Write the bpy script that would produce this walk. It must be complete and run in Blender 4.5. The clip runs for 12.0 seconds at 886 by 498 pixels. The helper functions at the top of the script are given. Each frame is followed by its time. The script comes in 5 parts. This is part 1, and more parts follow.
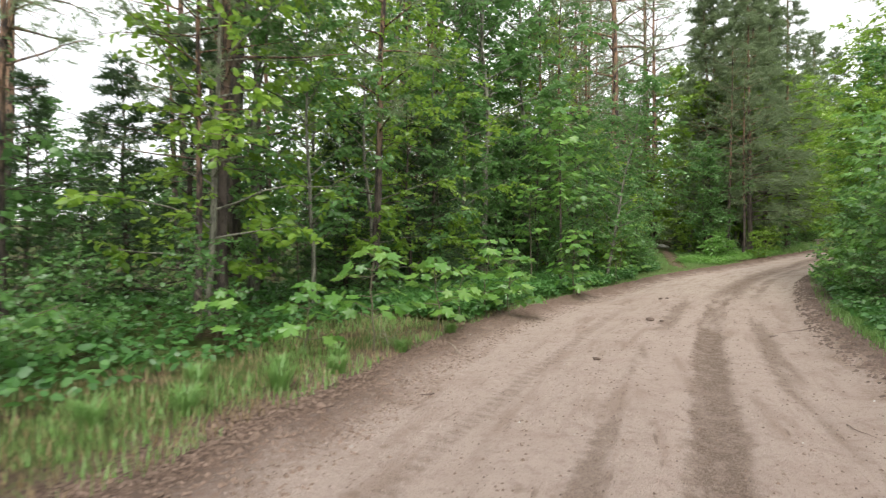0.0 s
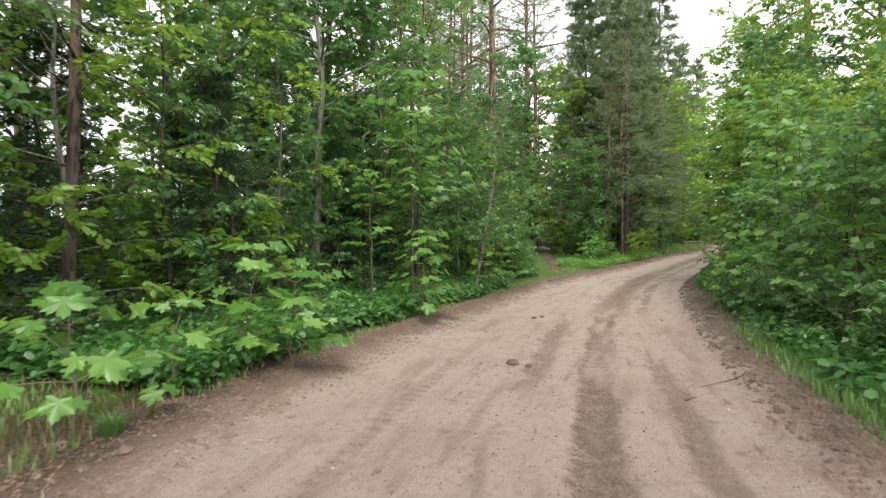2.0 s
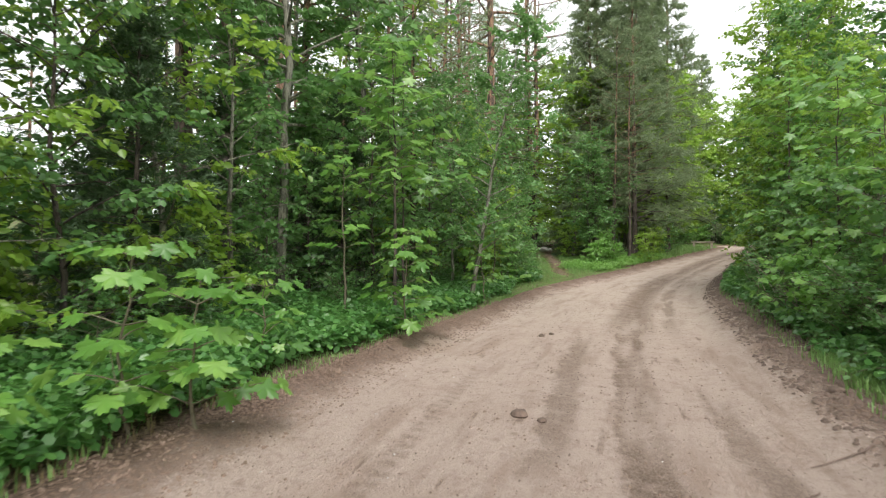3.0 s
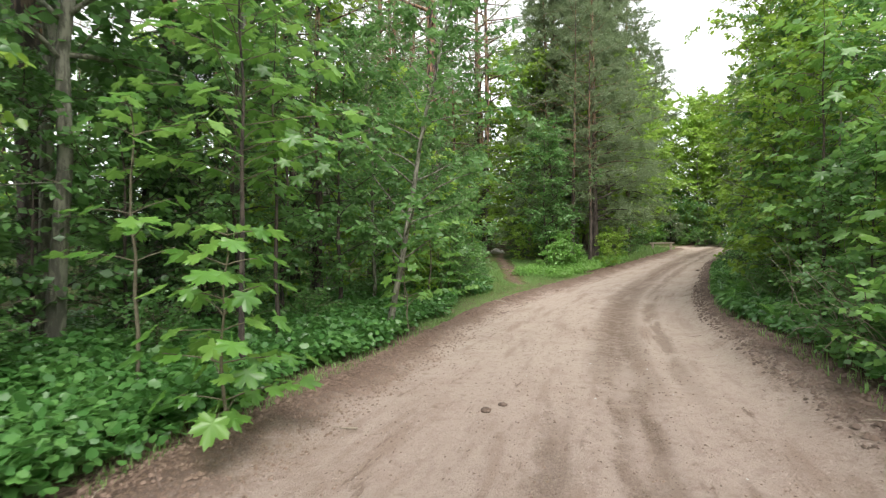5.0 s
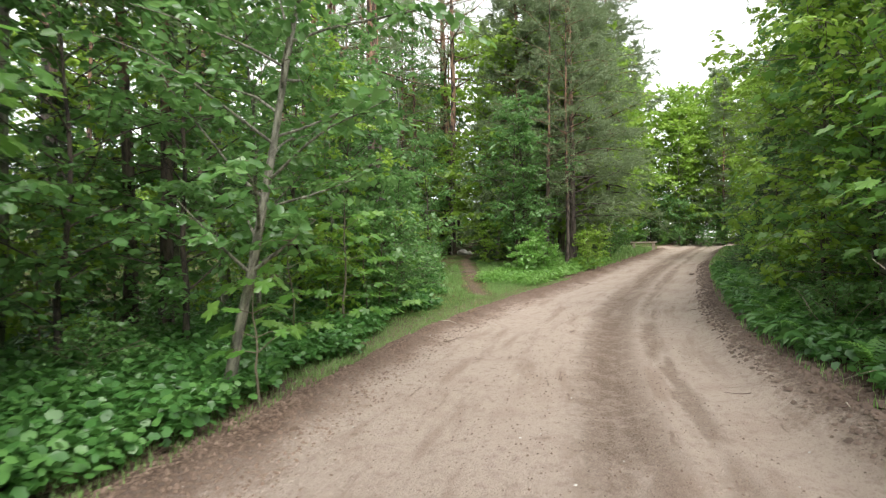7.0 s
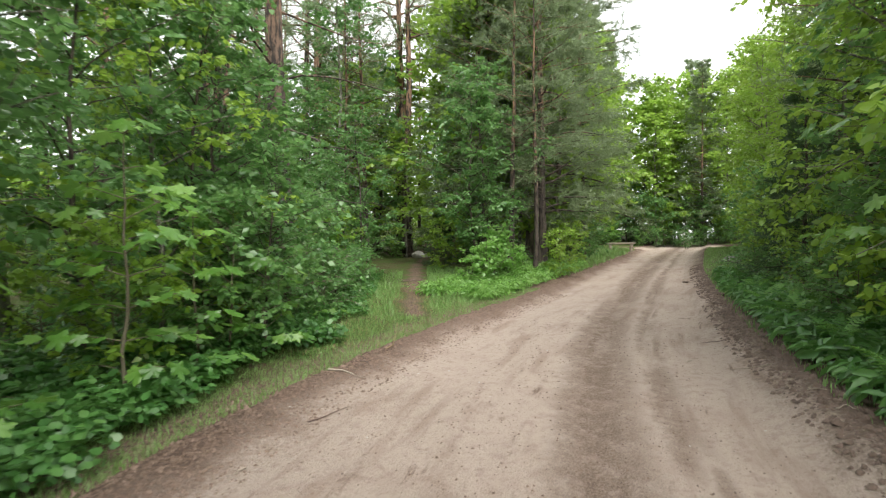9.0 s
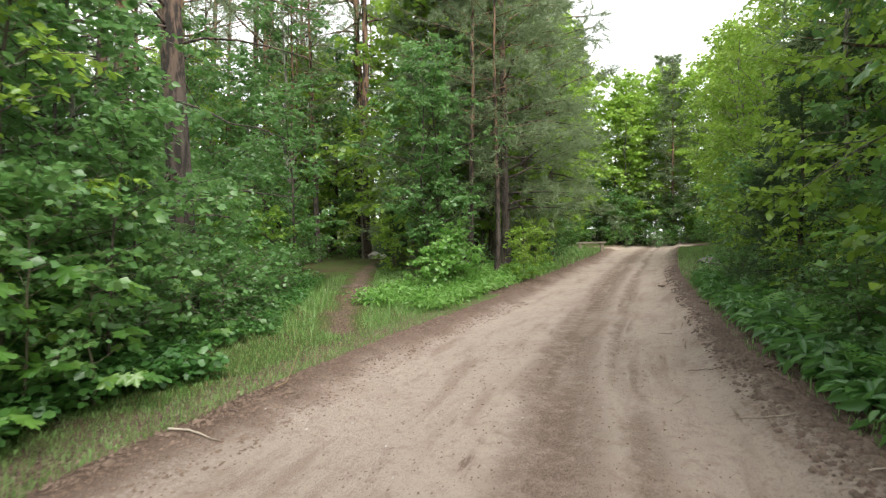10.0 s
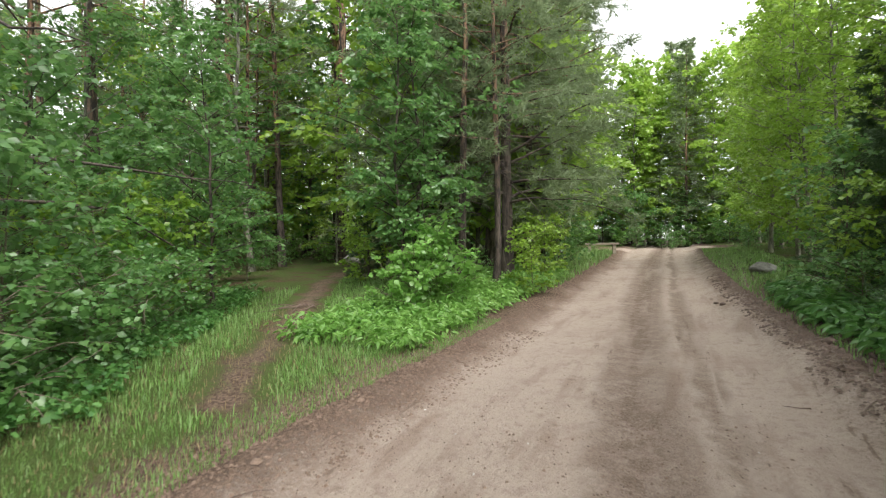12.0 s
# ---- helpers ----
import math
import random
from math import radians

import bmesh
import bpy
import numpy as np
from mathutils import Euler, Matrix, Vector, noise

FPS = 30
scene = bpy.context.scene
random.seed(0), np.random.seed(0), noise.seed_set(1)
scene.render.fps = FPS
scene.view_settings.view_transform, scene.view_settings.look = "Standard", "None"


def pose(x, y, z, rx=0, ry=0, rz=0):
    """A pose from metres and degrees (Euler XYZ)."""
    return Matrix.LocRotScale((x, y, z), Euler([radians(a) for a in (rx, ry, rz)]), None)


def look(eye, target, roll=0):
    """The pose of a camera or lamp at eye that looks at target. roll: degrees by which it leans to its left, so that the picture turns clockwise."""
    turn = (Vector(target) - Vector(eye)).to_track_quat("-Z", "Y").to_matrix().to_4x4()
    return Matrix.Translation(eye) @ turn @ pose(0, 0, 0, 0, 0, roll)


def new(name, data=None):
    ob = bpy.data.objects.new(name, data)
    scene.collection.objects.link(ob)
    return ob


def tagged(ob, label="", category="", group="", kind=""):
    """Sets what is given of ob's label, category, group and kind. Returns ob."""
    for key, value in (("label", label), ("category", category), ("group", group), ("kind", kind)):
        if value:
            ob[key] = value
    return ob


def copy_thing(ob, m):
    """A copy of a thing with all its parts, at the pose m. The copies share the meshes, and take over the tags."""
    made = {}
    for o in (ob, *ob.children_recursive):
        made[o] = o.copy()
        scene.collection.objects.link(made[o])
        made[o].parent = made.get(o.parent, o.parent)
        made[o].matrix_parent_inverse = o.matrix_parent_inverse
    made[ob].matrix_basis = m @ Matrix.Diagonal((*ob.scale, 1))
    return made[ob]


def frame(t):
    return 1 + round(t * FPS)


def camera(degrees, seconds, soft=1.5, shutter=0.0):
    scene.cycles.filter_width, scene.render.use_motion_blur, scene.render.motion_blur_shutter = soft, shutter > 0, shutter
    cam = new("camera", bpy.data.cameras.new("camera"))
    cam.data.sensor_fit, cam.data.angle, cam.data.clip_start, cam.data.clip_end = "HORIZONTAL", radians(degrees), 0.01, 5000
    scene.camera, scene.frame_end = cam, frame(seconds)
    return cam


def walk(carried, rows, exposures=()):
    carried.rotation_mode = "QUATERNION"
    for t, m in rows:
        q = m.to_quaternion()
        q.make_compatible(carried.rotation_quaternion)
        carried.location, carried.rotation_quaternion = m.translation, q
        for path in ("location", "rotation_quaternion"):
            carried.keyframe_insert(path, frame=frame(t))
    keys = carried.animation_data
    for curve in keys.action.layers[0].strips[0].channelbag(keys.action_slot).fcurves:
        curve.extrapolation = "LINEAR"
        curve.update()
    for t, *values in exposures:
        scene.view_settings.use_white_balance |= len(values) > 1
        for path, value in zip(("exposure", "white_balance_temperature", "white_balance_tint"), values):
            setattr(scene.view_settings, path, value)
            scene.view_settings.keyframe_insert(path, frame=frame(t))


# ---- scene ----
cam = camera(79.9, 12.0, soft=1.2, shutter=0.3)
METRES, EYE, TILT, LEAN, TURN = 21.0, 1.25, 0.0, 0.0, 0.0
ROWS = [
    (0.0, 0.0, 0.0, 0.0, 0.0, 0.0, -0.0),
    (0.5, 0.0167, 0.0386, 0.0005, -4.66, 0.08, 0.07),
    (1.0, 0.0388, 0.0769, 0.0017, -8.57, 0.08, 0.15),
    (1.5, 0.0545, 0.1149, 0.003, -10.26, 0.1, 0.14),
    (2.0, 0.0729, 0.1526, 0.004, -11.47, 0.12, 0.17),
    (2.5, 0.0852, 0.192, 0.0046, -11.53, 0.17, 0.19),
    (4.5, 0.145, 0.3485, 0.01, -14.54, 0.22, 0.33),
    (5.0, 0.1632, 0.384, 0.0108, -16.57, 0.22, 0.4),
    (5.5, 0.1801, 0.4185, 0.0113, -16.8, 0.26, 0.48),
    (6.0, 0.2021, 0.4538, 0.0112, -17.5, 0.23, 0.53),
    (6.5, 0.2225, 0.4897, 0.0113, -17.84, 0.23, 0.55),
    (7.0, 0.2475, 0.5227, 0.0127, -19.04, 0.22, 0.63),
    (7.5, 0.2699, 0.556, 0.0136, -19.58, 0.26, 0.64),
    (9.5, 0.3712, 0.6982, 0.0159, -23.49, 0.21, 0.77),
    (10.0, 0.4001, 0.7291, 0.0167, -24.82, 0.18, 0.85),
    (10.5, 0.425, 0.7617, 0.016, -24.85, 0.23, 0.79),
    (11.0, 0.447, 0.7948, 0.0166, -25.53, 0.19, 0.82),
    (11.5, 0.4628, 0.8326, 0.0185, -25.3, 0.23, 0.75),
    (12.0, 0.4792, 0.8686, 0.0204, -25.21, 0.22, 0.82),
]
walk(cam, [(t, pose(0, 0, EYE, TILT, LEAN, TURN) @ pose(METRES * x, METRES * y, METRES * z, 90 + pitch, roll, yaw)) for t, x, y, z, yaw, pitch, roll in ROWS],
     exposures=[(0.0, 0.7), (2.5, 0.81), (5.0, 0.98), (7.5, 1.08), (10.0, 1.07), (12.0, 1.08)])

# ---- world and light: a bright overcast day ----
world = bpy.data.worlds.new("world")
scene.world = world
world.use_nodes = True
wn, wl = world.node_tree.nodes, world.node_tree.links
SUN_EL, SUN_AZ = radians(58), radians(182)
sky = wn.new("ShaderNodeTexSky")
sky.sky_type, sky.sun_disc, sky.sun_elevation, sky.sun_rotation = "NISHITA", False, SUN_EL, SUN_AZ
cloud = wn.new("ShaderNodeMix")
cloud.data_type = "RGBA"
cloud.inputs["Factor"].default_value = 0.8
cloud.inputs["B"].default_value = (9.0, 9.0, 8.9, 1)
wl.new(sky.outputs["Color"], cloud.inputs["A"])
wl.new(cloud.outputs["Result"], wn["Background"].inputs["Color"])
wn["Background"].inputs["Strength"].default_value = 0.128
sun = new("sun", bpy.data.lights.new("sun", "SUN"))
sun.data.energy, sun.data.angle, sun.data.color = 2.2, radians(34), (1.0, 0.96, 0.9)
sun.matrix_world = look((0, 0, 60), (60 * math.cos(SUN_EL) / math.sin(SUN_EL) * math.sin(SUN_AZ) * -1, -60 * math.cos(SUN_EL) / math.sin(SUN_EL) * math.cos(SUN_AZ), 0))


# ---- materials ----
def nodes_of(name):
    m = bpy.data.materials.new(name)
    m.use_nodes = True
    n, l = m.node_tree.nodes, m.node_tree.links
    return m, n, l, n["Principled BSDF"]


def ramp(n, stops):
    r = n.new("ShaderNodeValToRGB")
    e = r.color_ramp.elements
    while len(e) < len(stops):
        e.new(0.5)
    for k, (p, c) in enumerate(stops):
        e[k].position, e[k].color = p, (*c, 1)
    return r


def noise_tex(n, l, vec, scale, detail=6, rough=0.6):
    t = n.new("ShaderNodeTexNoise")
    t.inputs["Scale"].default_value, t.inputs["Detail"].default_value, t.inputs["Roughness"].default_value = scale, detail, rough
    if vec is not None:
        l.new(vec, t.inputs["Vector"])
    return t.outputs["Fac"]


def math_node(n, l, op, a, b=0.0, c=None, clamp=False):
    t = n.new("ShaderNodeMath")
    t.operation, t.use_clamp = op, clamp
    for k, v in enumerate((a, b, c)):
        if v is None:
            continue
        if isinstance(v, (int, float)):
            t.inputs[k].default_value = v
        else:
            l.new(v, t.inputs[k])
    return t.outputs[0]


def step_node(n, l, v, lo, hi):
    t = n.new("ShaderNodeMapRange")
    t.interpolation_type = "SMOOTHSTEP"
    l.new(v, t.inputs["Value"])
    t.inputs["From Min"].default_value, t.inputs["From Max"].default_value = lo, hi
    return t.outputs["Result"]


def mix_node(n, l, f, a, b):
    t = n.new("ShaderNodeMix")
    t.data_type = "RGBA"
    for s, v in (("Factor", f), ("A", a), ("B", b)):
        if isinstance(v, tuple):
            t.inputs[s].default_value = (*v, 1)
        elif isinstance(v, (int, float)):
            t.inputs[s].default_value = v
        else:
            l.new(v, t.inputs[s])
    return t.outputs["Result"]


def bump_node(n, l, h, strength, dist, prior=None):
    b = n.new("ShaderNodeBump")
    b.inputs["Strength"].default_value, b.inputs["Distance"].default_value = strength, dist
    l.new(h, b.inputs["Height"])
    if prior is not None:
        l.new(prior, b.inputs["Normal"])
    return b.outputs["Normal"]


def leaf_material(name, dark, mid, light, gloss=0.42, through_light=0.35, by_object=False):
    m, n, l, p = nodes_of(name)
    rnd = n.new("ShaderNodeObjectInfo").outputs["Random"] if by_object else n.new("ShaderNodeNewGeometry").outputs["Random Per Island"]
    tree = n.new("ShaderNodeObjectInfo").outputs["Random"]
    pos = n.new("ShaderNodeTexCoord").outputs["Object"]
    big = noise_tex(n, l, pos, 1.3, 2)
    f = math_node(n, l, "MULTIPLY_ADD", rnd, 0.55, math_node(n, l, "MULTIPLY_ADD", big, 0.5, math_node(n, l, "MULTIPLY", tree, 0.22)))
    f = math_node(n, l, "SUBTRACT", f, 0.14, clamp=True)
    r = ramp(n, [(0.0, dark), (0.5, mid), (1.0, light)])
    l.new(f, r.inputs["Fac"])
    fine = noise_tex(n, l, pos, 70, 3)
    col = mix_node(n, l, math_node(n, l, "MULTIPLY", fine, 0.35), r.outputs["Color"], dark)
    l.new(col, p.inputs["Base Color"])
    p.inputs["Roughness"].default_value = gloss
    p.inputs["Specular IOR Level"].default_value = 0.6
    if through_light:
        tr = n.new("ShaderNodeBsdfTranslucent")
        l.new(mix_node(n, l, 0.45, col, tuple(min(1.0, c * 1.6) for c in light)), tr.inputs["Color"])
        mx = n.new("ShaderNodeMixShader")
        mx.inputs["Fac"].default_value = through_light
        l.new(p.outputs[0], mx.inputs[1])
        l.new(tr.outputs[0], mx.inputs[2])
        l.new(mx.outputs[0], n["Material Output"].inputs["Surface"])
    return m


def bark_material(name, low, high, cut_lo, cut_hi, dark, scale=9.0):
    """Bark that turns from low to high colour between two heights (metres above the tree's foot)."""
    m, n, l, p = nodes_of(name)
    tc = n.new("ShaderNodeTexCoord").outputs["Object"]
    mp = n.new("ShaderNodeMapping")
    mp.inputs["Scale"].default_value = (1, 1, 0.22)
    l.new(tc, mp.inputs["Vector"])
    sep = n.new("ShaderNodeSeparateXYZ")
    l.new(tc, sep.inputs[0])
    wob = noise_tex(n, l, tc, 2.0, 3)
    h = math_node(n, l, "MULTIPLY_ADD", wob, 2.0, sep.outputs["Z"])
    base = mix_node(n, l, step_node(n, l, h, cut_lo, cut_hi), low, high)
    plates = noise_tex(n, l, mp.outputs[0], scale, 8, 0.7)
    col = mix_node(n, l, step_node(n, l, plates, 0.56, 0.43), base, dark)
    moss = noise_tex(n, l, tc, 3.0, 4)
    col = mix_node(n, l, math_node(n, l, "MULTIPLY", step_node(n, l, moss, 0.56, 0.75), 0.45), col, (0.16, 0.17, 0.11))
    l.new(col, p.inputs["Base Color"])
    p.inputs["Roughness"].default_value = 0.9
    l.new(bump_node(n, l, plates, 1.0, 0.05), p.inputs["Normal"])
    return m


def plain_material(name, a, b, scale=12.0, rough=0.85, bump=0.4, dist=0.006):
    m, n, l, p = nodes_of(name)
    tc = n.new("ShaderNodeTexCoord").outputs["Object"]
    f = noise_tex(n, l, tc, scale, 7, 0.65)
    g = noise_tex(n, l, tc, scale * 0.2, 3)
    f2 = math_node(n, l, "MULTIPLY_ADD", g, 0.6, math_node(n, l, "MULTIPLY", f, 0.6))
    l.new(mix_node(n, l, step_node(n, l, f2, 0.35, 0.8), a, b), p.inputs["Base Color"])
    p.inputs["Roughness"].default_value = rough
    l.new(bump_node(n, l, f, bump, dist), p.inputs["Normal"])
    return m


LIGHT_DIRT, DARK_DIRT = (0.442, 0.352, 0.304), (0.145, 0.104, 0.08)


def ground_material(name):
    """Dirt, soil and forest litter, by the distance along (x) and across (y) the road that the UV map holds in metres."""
    m, n, l, p = nodes_of(name)
    uvn = n.new("ShaderNodeUVMap")
    uvn.uv_map = "along_across"
    edge = n.new("ShaderNodeUVMap")
    edge.uv_map = "edge_rut"
    se = n.new("ShaderNodeSeparateXYZ")
    l.new(edge.outputs[0], se.inputs[0])
    pos = n.new("ShaderNodeTexCoord").outputs["Object"]
    st = n.new("ShaderNodeMapping")
    st.inputs["Scale"].default_value = (0.16, 1.0, 1.0)
    l.new(uvn.outputs[0], st.inputs["Vector"])
    streak = noise_tex(n, l, st.outputs[0], 3.2, 6, 0.62)
    mid = noise_tex(n, l, pos, 1.6, 6, 0.6)
    fine = noise_tex(n, l, pos, 28, 8, 0.72)
    grit = noise_tex(n, l, pos, 120, 4, 0.7)
    warp = math_node(n, l, "MULTIPLY_ADD", mid, 0.9, -0.45)
    way = n.new("ShaderNodeSeparateXYZ")
    l.new(uvn.outputs[0], way.inputs[0])
    late = step_node(n, l, way.outputs["X"], 11.0, 15.0)
    # packed pale sand, pinkish at first and greyer further on, with brown streaks along the wheel ways
    sand = mix_node(n, l, math_node(n, l, "MULTIPLY", step_node(n, l, streak, 0.5, 0.68), 0.6), mix_node(n, l, late, LIGHT_DIRT, (0.452, 0.37, 0.316)), (0.27, 0.195, 0.155))
    sand = mix_node(n, l, math_node(n, l, "MULTIPLY", step_node(n, l, mid, 0.45, 0.7), 0.35), sand, (0.32, 0.23, 0.185))
    sand = mix_node(n, l, math_node(n, l, "MULTIPLY", step_node(n, l, fine, 0.56, 0.72), 0.5), sand, (0.2, 0.145, 0.112))
    sand = mix_node(n, l, math_node(n, l, "MULTIPLY", step_node(n, l, grit, 0.62, 0.72), 0.5), sand, (0.56, 0.48, 0.42))
    speck = noise_tex(n, l, pos, 62, 3, 0.6)
    sand = mix_node(n, l, math_node(n, l, "MULTIPLY", step_node(n, l, speck, 0.6, 0.67), 0.55), sand, (0.17, 0.12, 0.092))
    mott = noise_tex(n, l, pos, 9.0, 7, 0.72)
    sand = mix_node(n, l, math_node(n, l, "MULTIPLY", step_node(n, l, mott, 0.5, 0.66), 0.55), sand, (0.29, 0.212, 0.178))
    print_tex = n.new("ShaderNodeTexVoronoi")
    print_tex.inputs["Scale"].default_value = 3.4
    print_tex.inputs["Randomness"].default_value = 1.0
    l.new(pos, print_tex.inputs["Vector"])
    # footprint dents: only their shade, painted into the sand, without relief
    dent_shade = math_node(n, l, "MULTIPLY", step_node(n, l, print_tex.outputs["Distance"], 0.2, 0.06), step_node(n, l, mott, 0.42, 0.55))
    sand = mix_node(n, l, math_node(n, l, "MULTIPLY", dent_shade, 0.5), sand, (0.2, 0.145, 0.11))
    # torn-up darker crumbs in thin lines along the way
    line = noise_tex(n, l, st.outputs[0], 7.0, 5, 0.7)
    torn = math_node(n, l, "MULTIPLY", step_node(n, l, line, 0.58, 0.68), step_node(n, l, mid, 0.42, 0.6))
    sand = mix_node(n, l, math_node(n, l, "MULTIPLY", torn, 0.75), sand, (0.15, 0.104, 0.08))
    # damp ruts, one wide and one narrow, ragged at their edges
    blotch = noise_tex(n, l, pos, 6.0, 5, 0.65)
    rag = math_node(n, l, "MULTIPLY_ADD", fine, 0.16, math_node(n, l, "MULTIPLY_ADD", warp, 0.26, math_node(n, l, "MULTIPLY_ADD", blotch, 0.18, -0.17)))
    rut = math_node(n, l, "ABSOLUTE", math_node(n, l, "ADD", rag, se.outputs["Y"]))
    patch = noise_tex(n, l, st.outputs[0], 1.1, 3, 0.6)
    wet = math_node(n, l, "MULTIPLY", step_node(n, l, rut, 0.22, 0.12), step_node(n, l, patch, 0.34, 0.5))
    rut2 = math_node(n, l, "ABSOLUTE", math_node(n, l, "ADD", math_node(n, l, "ADD", rag, se.outputs["Y"]), 0.62))
    wet2 = math_node(n, l, "MULTIPLY", step_node(n, l, rut2, 0.17, 0.07), step_node(n, l, patch, 0.47, 0.53))
    rut3 = math_node(n, l, "ABSOLUTE", math_node(n, l, "ADD", math_node(n, l, "ADD", rag, se.outputs["Y"]), -0.66))
    wet3 = math_node(n, l, "MULTIPLY", step_node(n, l, rut3, 0.16, 0.06), step_node(n, l, patch, 0.5, 0.44))
    wet2 = math_node(n, l, "MULTIPLY", wet2, math_node(n, l, "SUBTRACT", 1.0, late))
    rut4 = math_node(n, l, "ABSOLUTE", math_node(n, l, "ADD", math_node(n, l, "ADD", rag, se.outputs["Y"]), -0.62))
    wet4 = math_node(n, l, "MULTIPLY", step_node(n, l, rut4, 0.24, 0.04), math_node(n, l, "MULTIPLY", math_node(n, l, "MULTIPLY", late, 0.75), step_node(n, l, patch, 0.46, 0.58)))
    wide = math_node(n, l, "MULTIPLY", step_node(n, l, rut, 0.5, 0.2), math_node(n, l, "MULTIPLY", math_node(n, l, "MULTIPLY", late, 0.8), step_node(n, l, patch, 0.25, 0.5)))
    wet = math_node(n, l, "MAXIMUM", wet, math_node(n, l, "MAXIMUM", wide, wet4))
    wet = math_node(n, l, "MAXIMUM", wet, math_node(n, l, "MULTIPLY", math_node(n, l, "MAXIMUM", wet2, wet3), 0.7))
    # one narrow tyre print with cross treads, well left of the ruts near the start
    tread = math_node(n, l, "ABSOLUTE", math_node(n, l, "ADD", math_node(n, l, "MULTIPLY_ADD", warp, 0.12, se.outputs["Y"]), 1.6))
    bars = math_node(n, l, "MULTIPLY_ADD", math_node(n, l, "SINE", math_node(n, l, "MULTIPLY", way.outputs["X"], 42.0)), 0.3, 0.62)
    early = math_node(n, l, "MULTIPLY", step_node(n, l, way.outputs["X"], 11.0, 8.0), step_node(n, l, fine, 0.36, 0.52))
    tread = math_node(n, l, "MULTIPLY", math_node(n, l, "MULTIPLY", step_node(n, l, tread, 0.1, 0.04), bars), early)
    wet = math_node(n, l, "MAXIMUM", wet, math_node(n, l, "MULTIPLY", tread, 0.7))
    damp = math_node(n, l, "MULTIPLY", wet, math_node(n, l, "MULTIPLY_ADD", step_node(n, l, math_node(n, l, "MULTIPLY_ADD", blotch, 0.6, math_node(n, l, "MULTIPLY", fine, 0.4)), 0.34, 0.56), 0.55, 0.42), clamp=True)
    wet_dirt = mix_node(n, l, step_node(n, l, speck, 0.42, 0.6), DARK_DIRT, (0.26, 0.195, 0.155))
    sand = mix_node(n, l, damp, sand, wet_dirt)
    # loose soil along the edges
    e = math_node(n, l, "MULTIPLY_ADD", warp, 0.7, se.outputs["X"])
    e = math_node(n, l, "MULTIPLY_ADD", math_node(n, l, "ADD", fine, -0.5), 1.3, e)
    e = math_node(n, l, "MULTIPLY_ADD", step_node(n, l, way.outputs["Y"], 0.5, 1.5), -0.22, e)
    soil = mix_node(n, l, step_node(n, l, fine, 0.38, 0.64), (0.075, 0.05, 0.038), (0.27, 0.188, 0.145))
    # Right shoulder: dark turned soil, with overhanging trees' shade also put into its colour.
    moist_shade = math_node(n, l, "MULTIPLY", step_node(n, l, way.outputs["Y"], 0.5, 1.5), step_node(n, l, way.outputs["X"], 9.0, 14.0))
    soil = mix_node(n, l, math_node(n, l, "MULTIPLY", moist_shade, 0.6), soil, (0.06, 0.041, 0.032))
    col = mix_node(n, l, step_node(n, l, e, -0.75, -0.15), sand, soil)
    # forest floor: litter and moss
    litter = mix_node(n, l, step_node(n, l, fine, 0.35, 0.7), (0.05, 0.036, 0.022), (0.17, 0.125, 0.075))
    litter = mix_node(n, l, step_node(n, l, mid, 0.36, 0.54), litter, (0.08, 0.115, 0.032))
    col = mix_node(n, l, step_node(n, l, e, 0.3, 0.62), col, litter)
    l.new(col, p.inputs["Base Color"])
    p.inputs["Roughness"].default_value = 0.95
    p.inputs["Specular IOR Level"].default_value = 0.15
    b1 = bump_node(n, l, mid, 0.35, 0.05)
    b2 = bump_node(n, l, streak, 0.5, 0.03, b1)
    b3 = bump_node(n, l, mott, 0.9, 0.045, b2)
    b3 = bump_node(n, l, fine, 1.0, 0.04, b3)
    l.new(bump_node(n, l, grit, 0.5, 0.006, b3), p.inputs["Normal"])
    return m


M_ROAD = ground_material("packed_sand")
M_GROUND = ground_material("forest_floor")
M_MAPLE = leaf_material("maple_leaf", (0.056, 0.158, 0.028), (0.138, 0.31, 0.054), (0.275, 0.455, 0.105), 0.34, 0.44, True)
M_LEAF = leaf_material("broad_leaf", (0.044, 0.115, 0.033), (0.106, 0.24, 0.064), (0.22, 0.385, 0.12), 0.36, 0.42)
M_LEAF_PALE = leaf_material("pale_leaf", (0.095, 0.185, 0.026), (0.21, 0.36, 0.046), (0.365, 0.515, 0.086), 0.34, 0.46)
M_MAPLE_PALE = leaf_material("pale_bush_leaf", (0.085, 0.2, 0.04), (0.175, 0.36, 0.075), (0.3, 0.5, 0.13), 0.36, 0.46)
# Herb green is lowered: the shade under the trees is in its colour.
M_HERB_SHADED = leaf_material("herb_leaf_shaded", (0.034, 0.105, 0.026), (0.078, 0.208, 0.05), (0.16, 0.33, 0.085), 0.38, 0.34)
M_GRASS = leaf_material("grass_blade", (0.095, 0.21, 0.045), (0.175, 0.34, 0.08), (0.32, 0.44, 0.17), 0.5, 0.33)
M_DRY = leaf_material("dry_grass", (0.2, 0.14, 0.07), (0.3, 0.22, 0.11), (0.4, 0.32, 0.18), 0.7, 0.15)
M_NEEDLE = leaf_material("pine_needle", (0.095, 0.135, 0.07), (0.19, 0.255, 0.125), (0.29, 0.36, 0.19), 0.5, 0.4)
M_SPRUCE = leaf_material("spruce_needle", (0.03, 0.065, 0.026), (0.06, 0.12, 0.042), (0.11, 0.19, 0.065), 0.5, 0.2)
M_PINE_BARK = bark_material("pine_bark", (0.125, 0.097, 0.082), (0.32, 0.19, 0.12), 3.5, 8.0, (0.04, 0.031, 0.027))
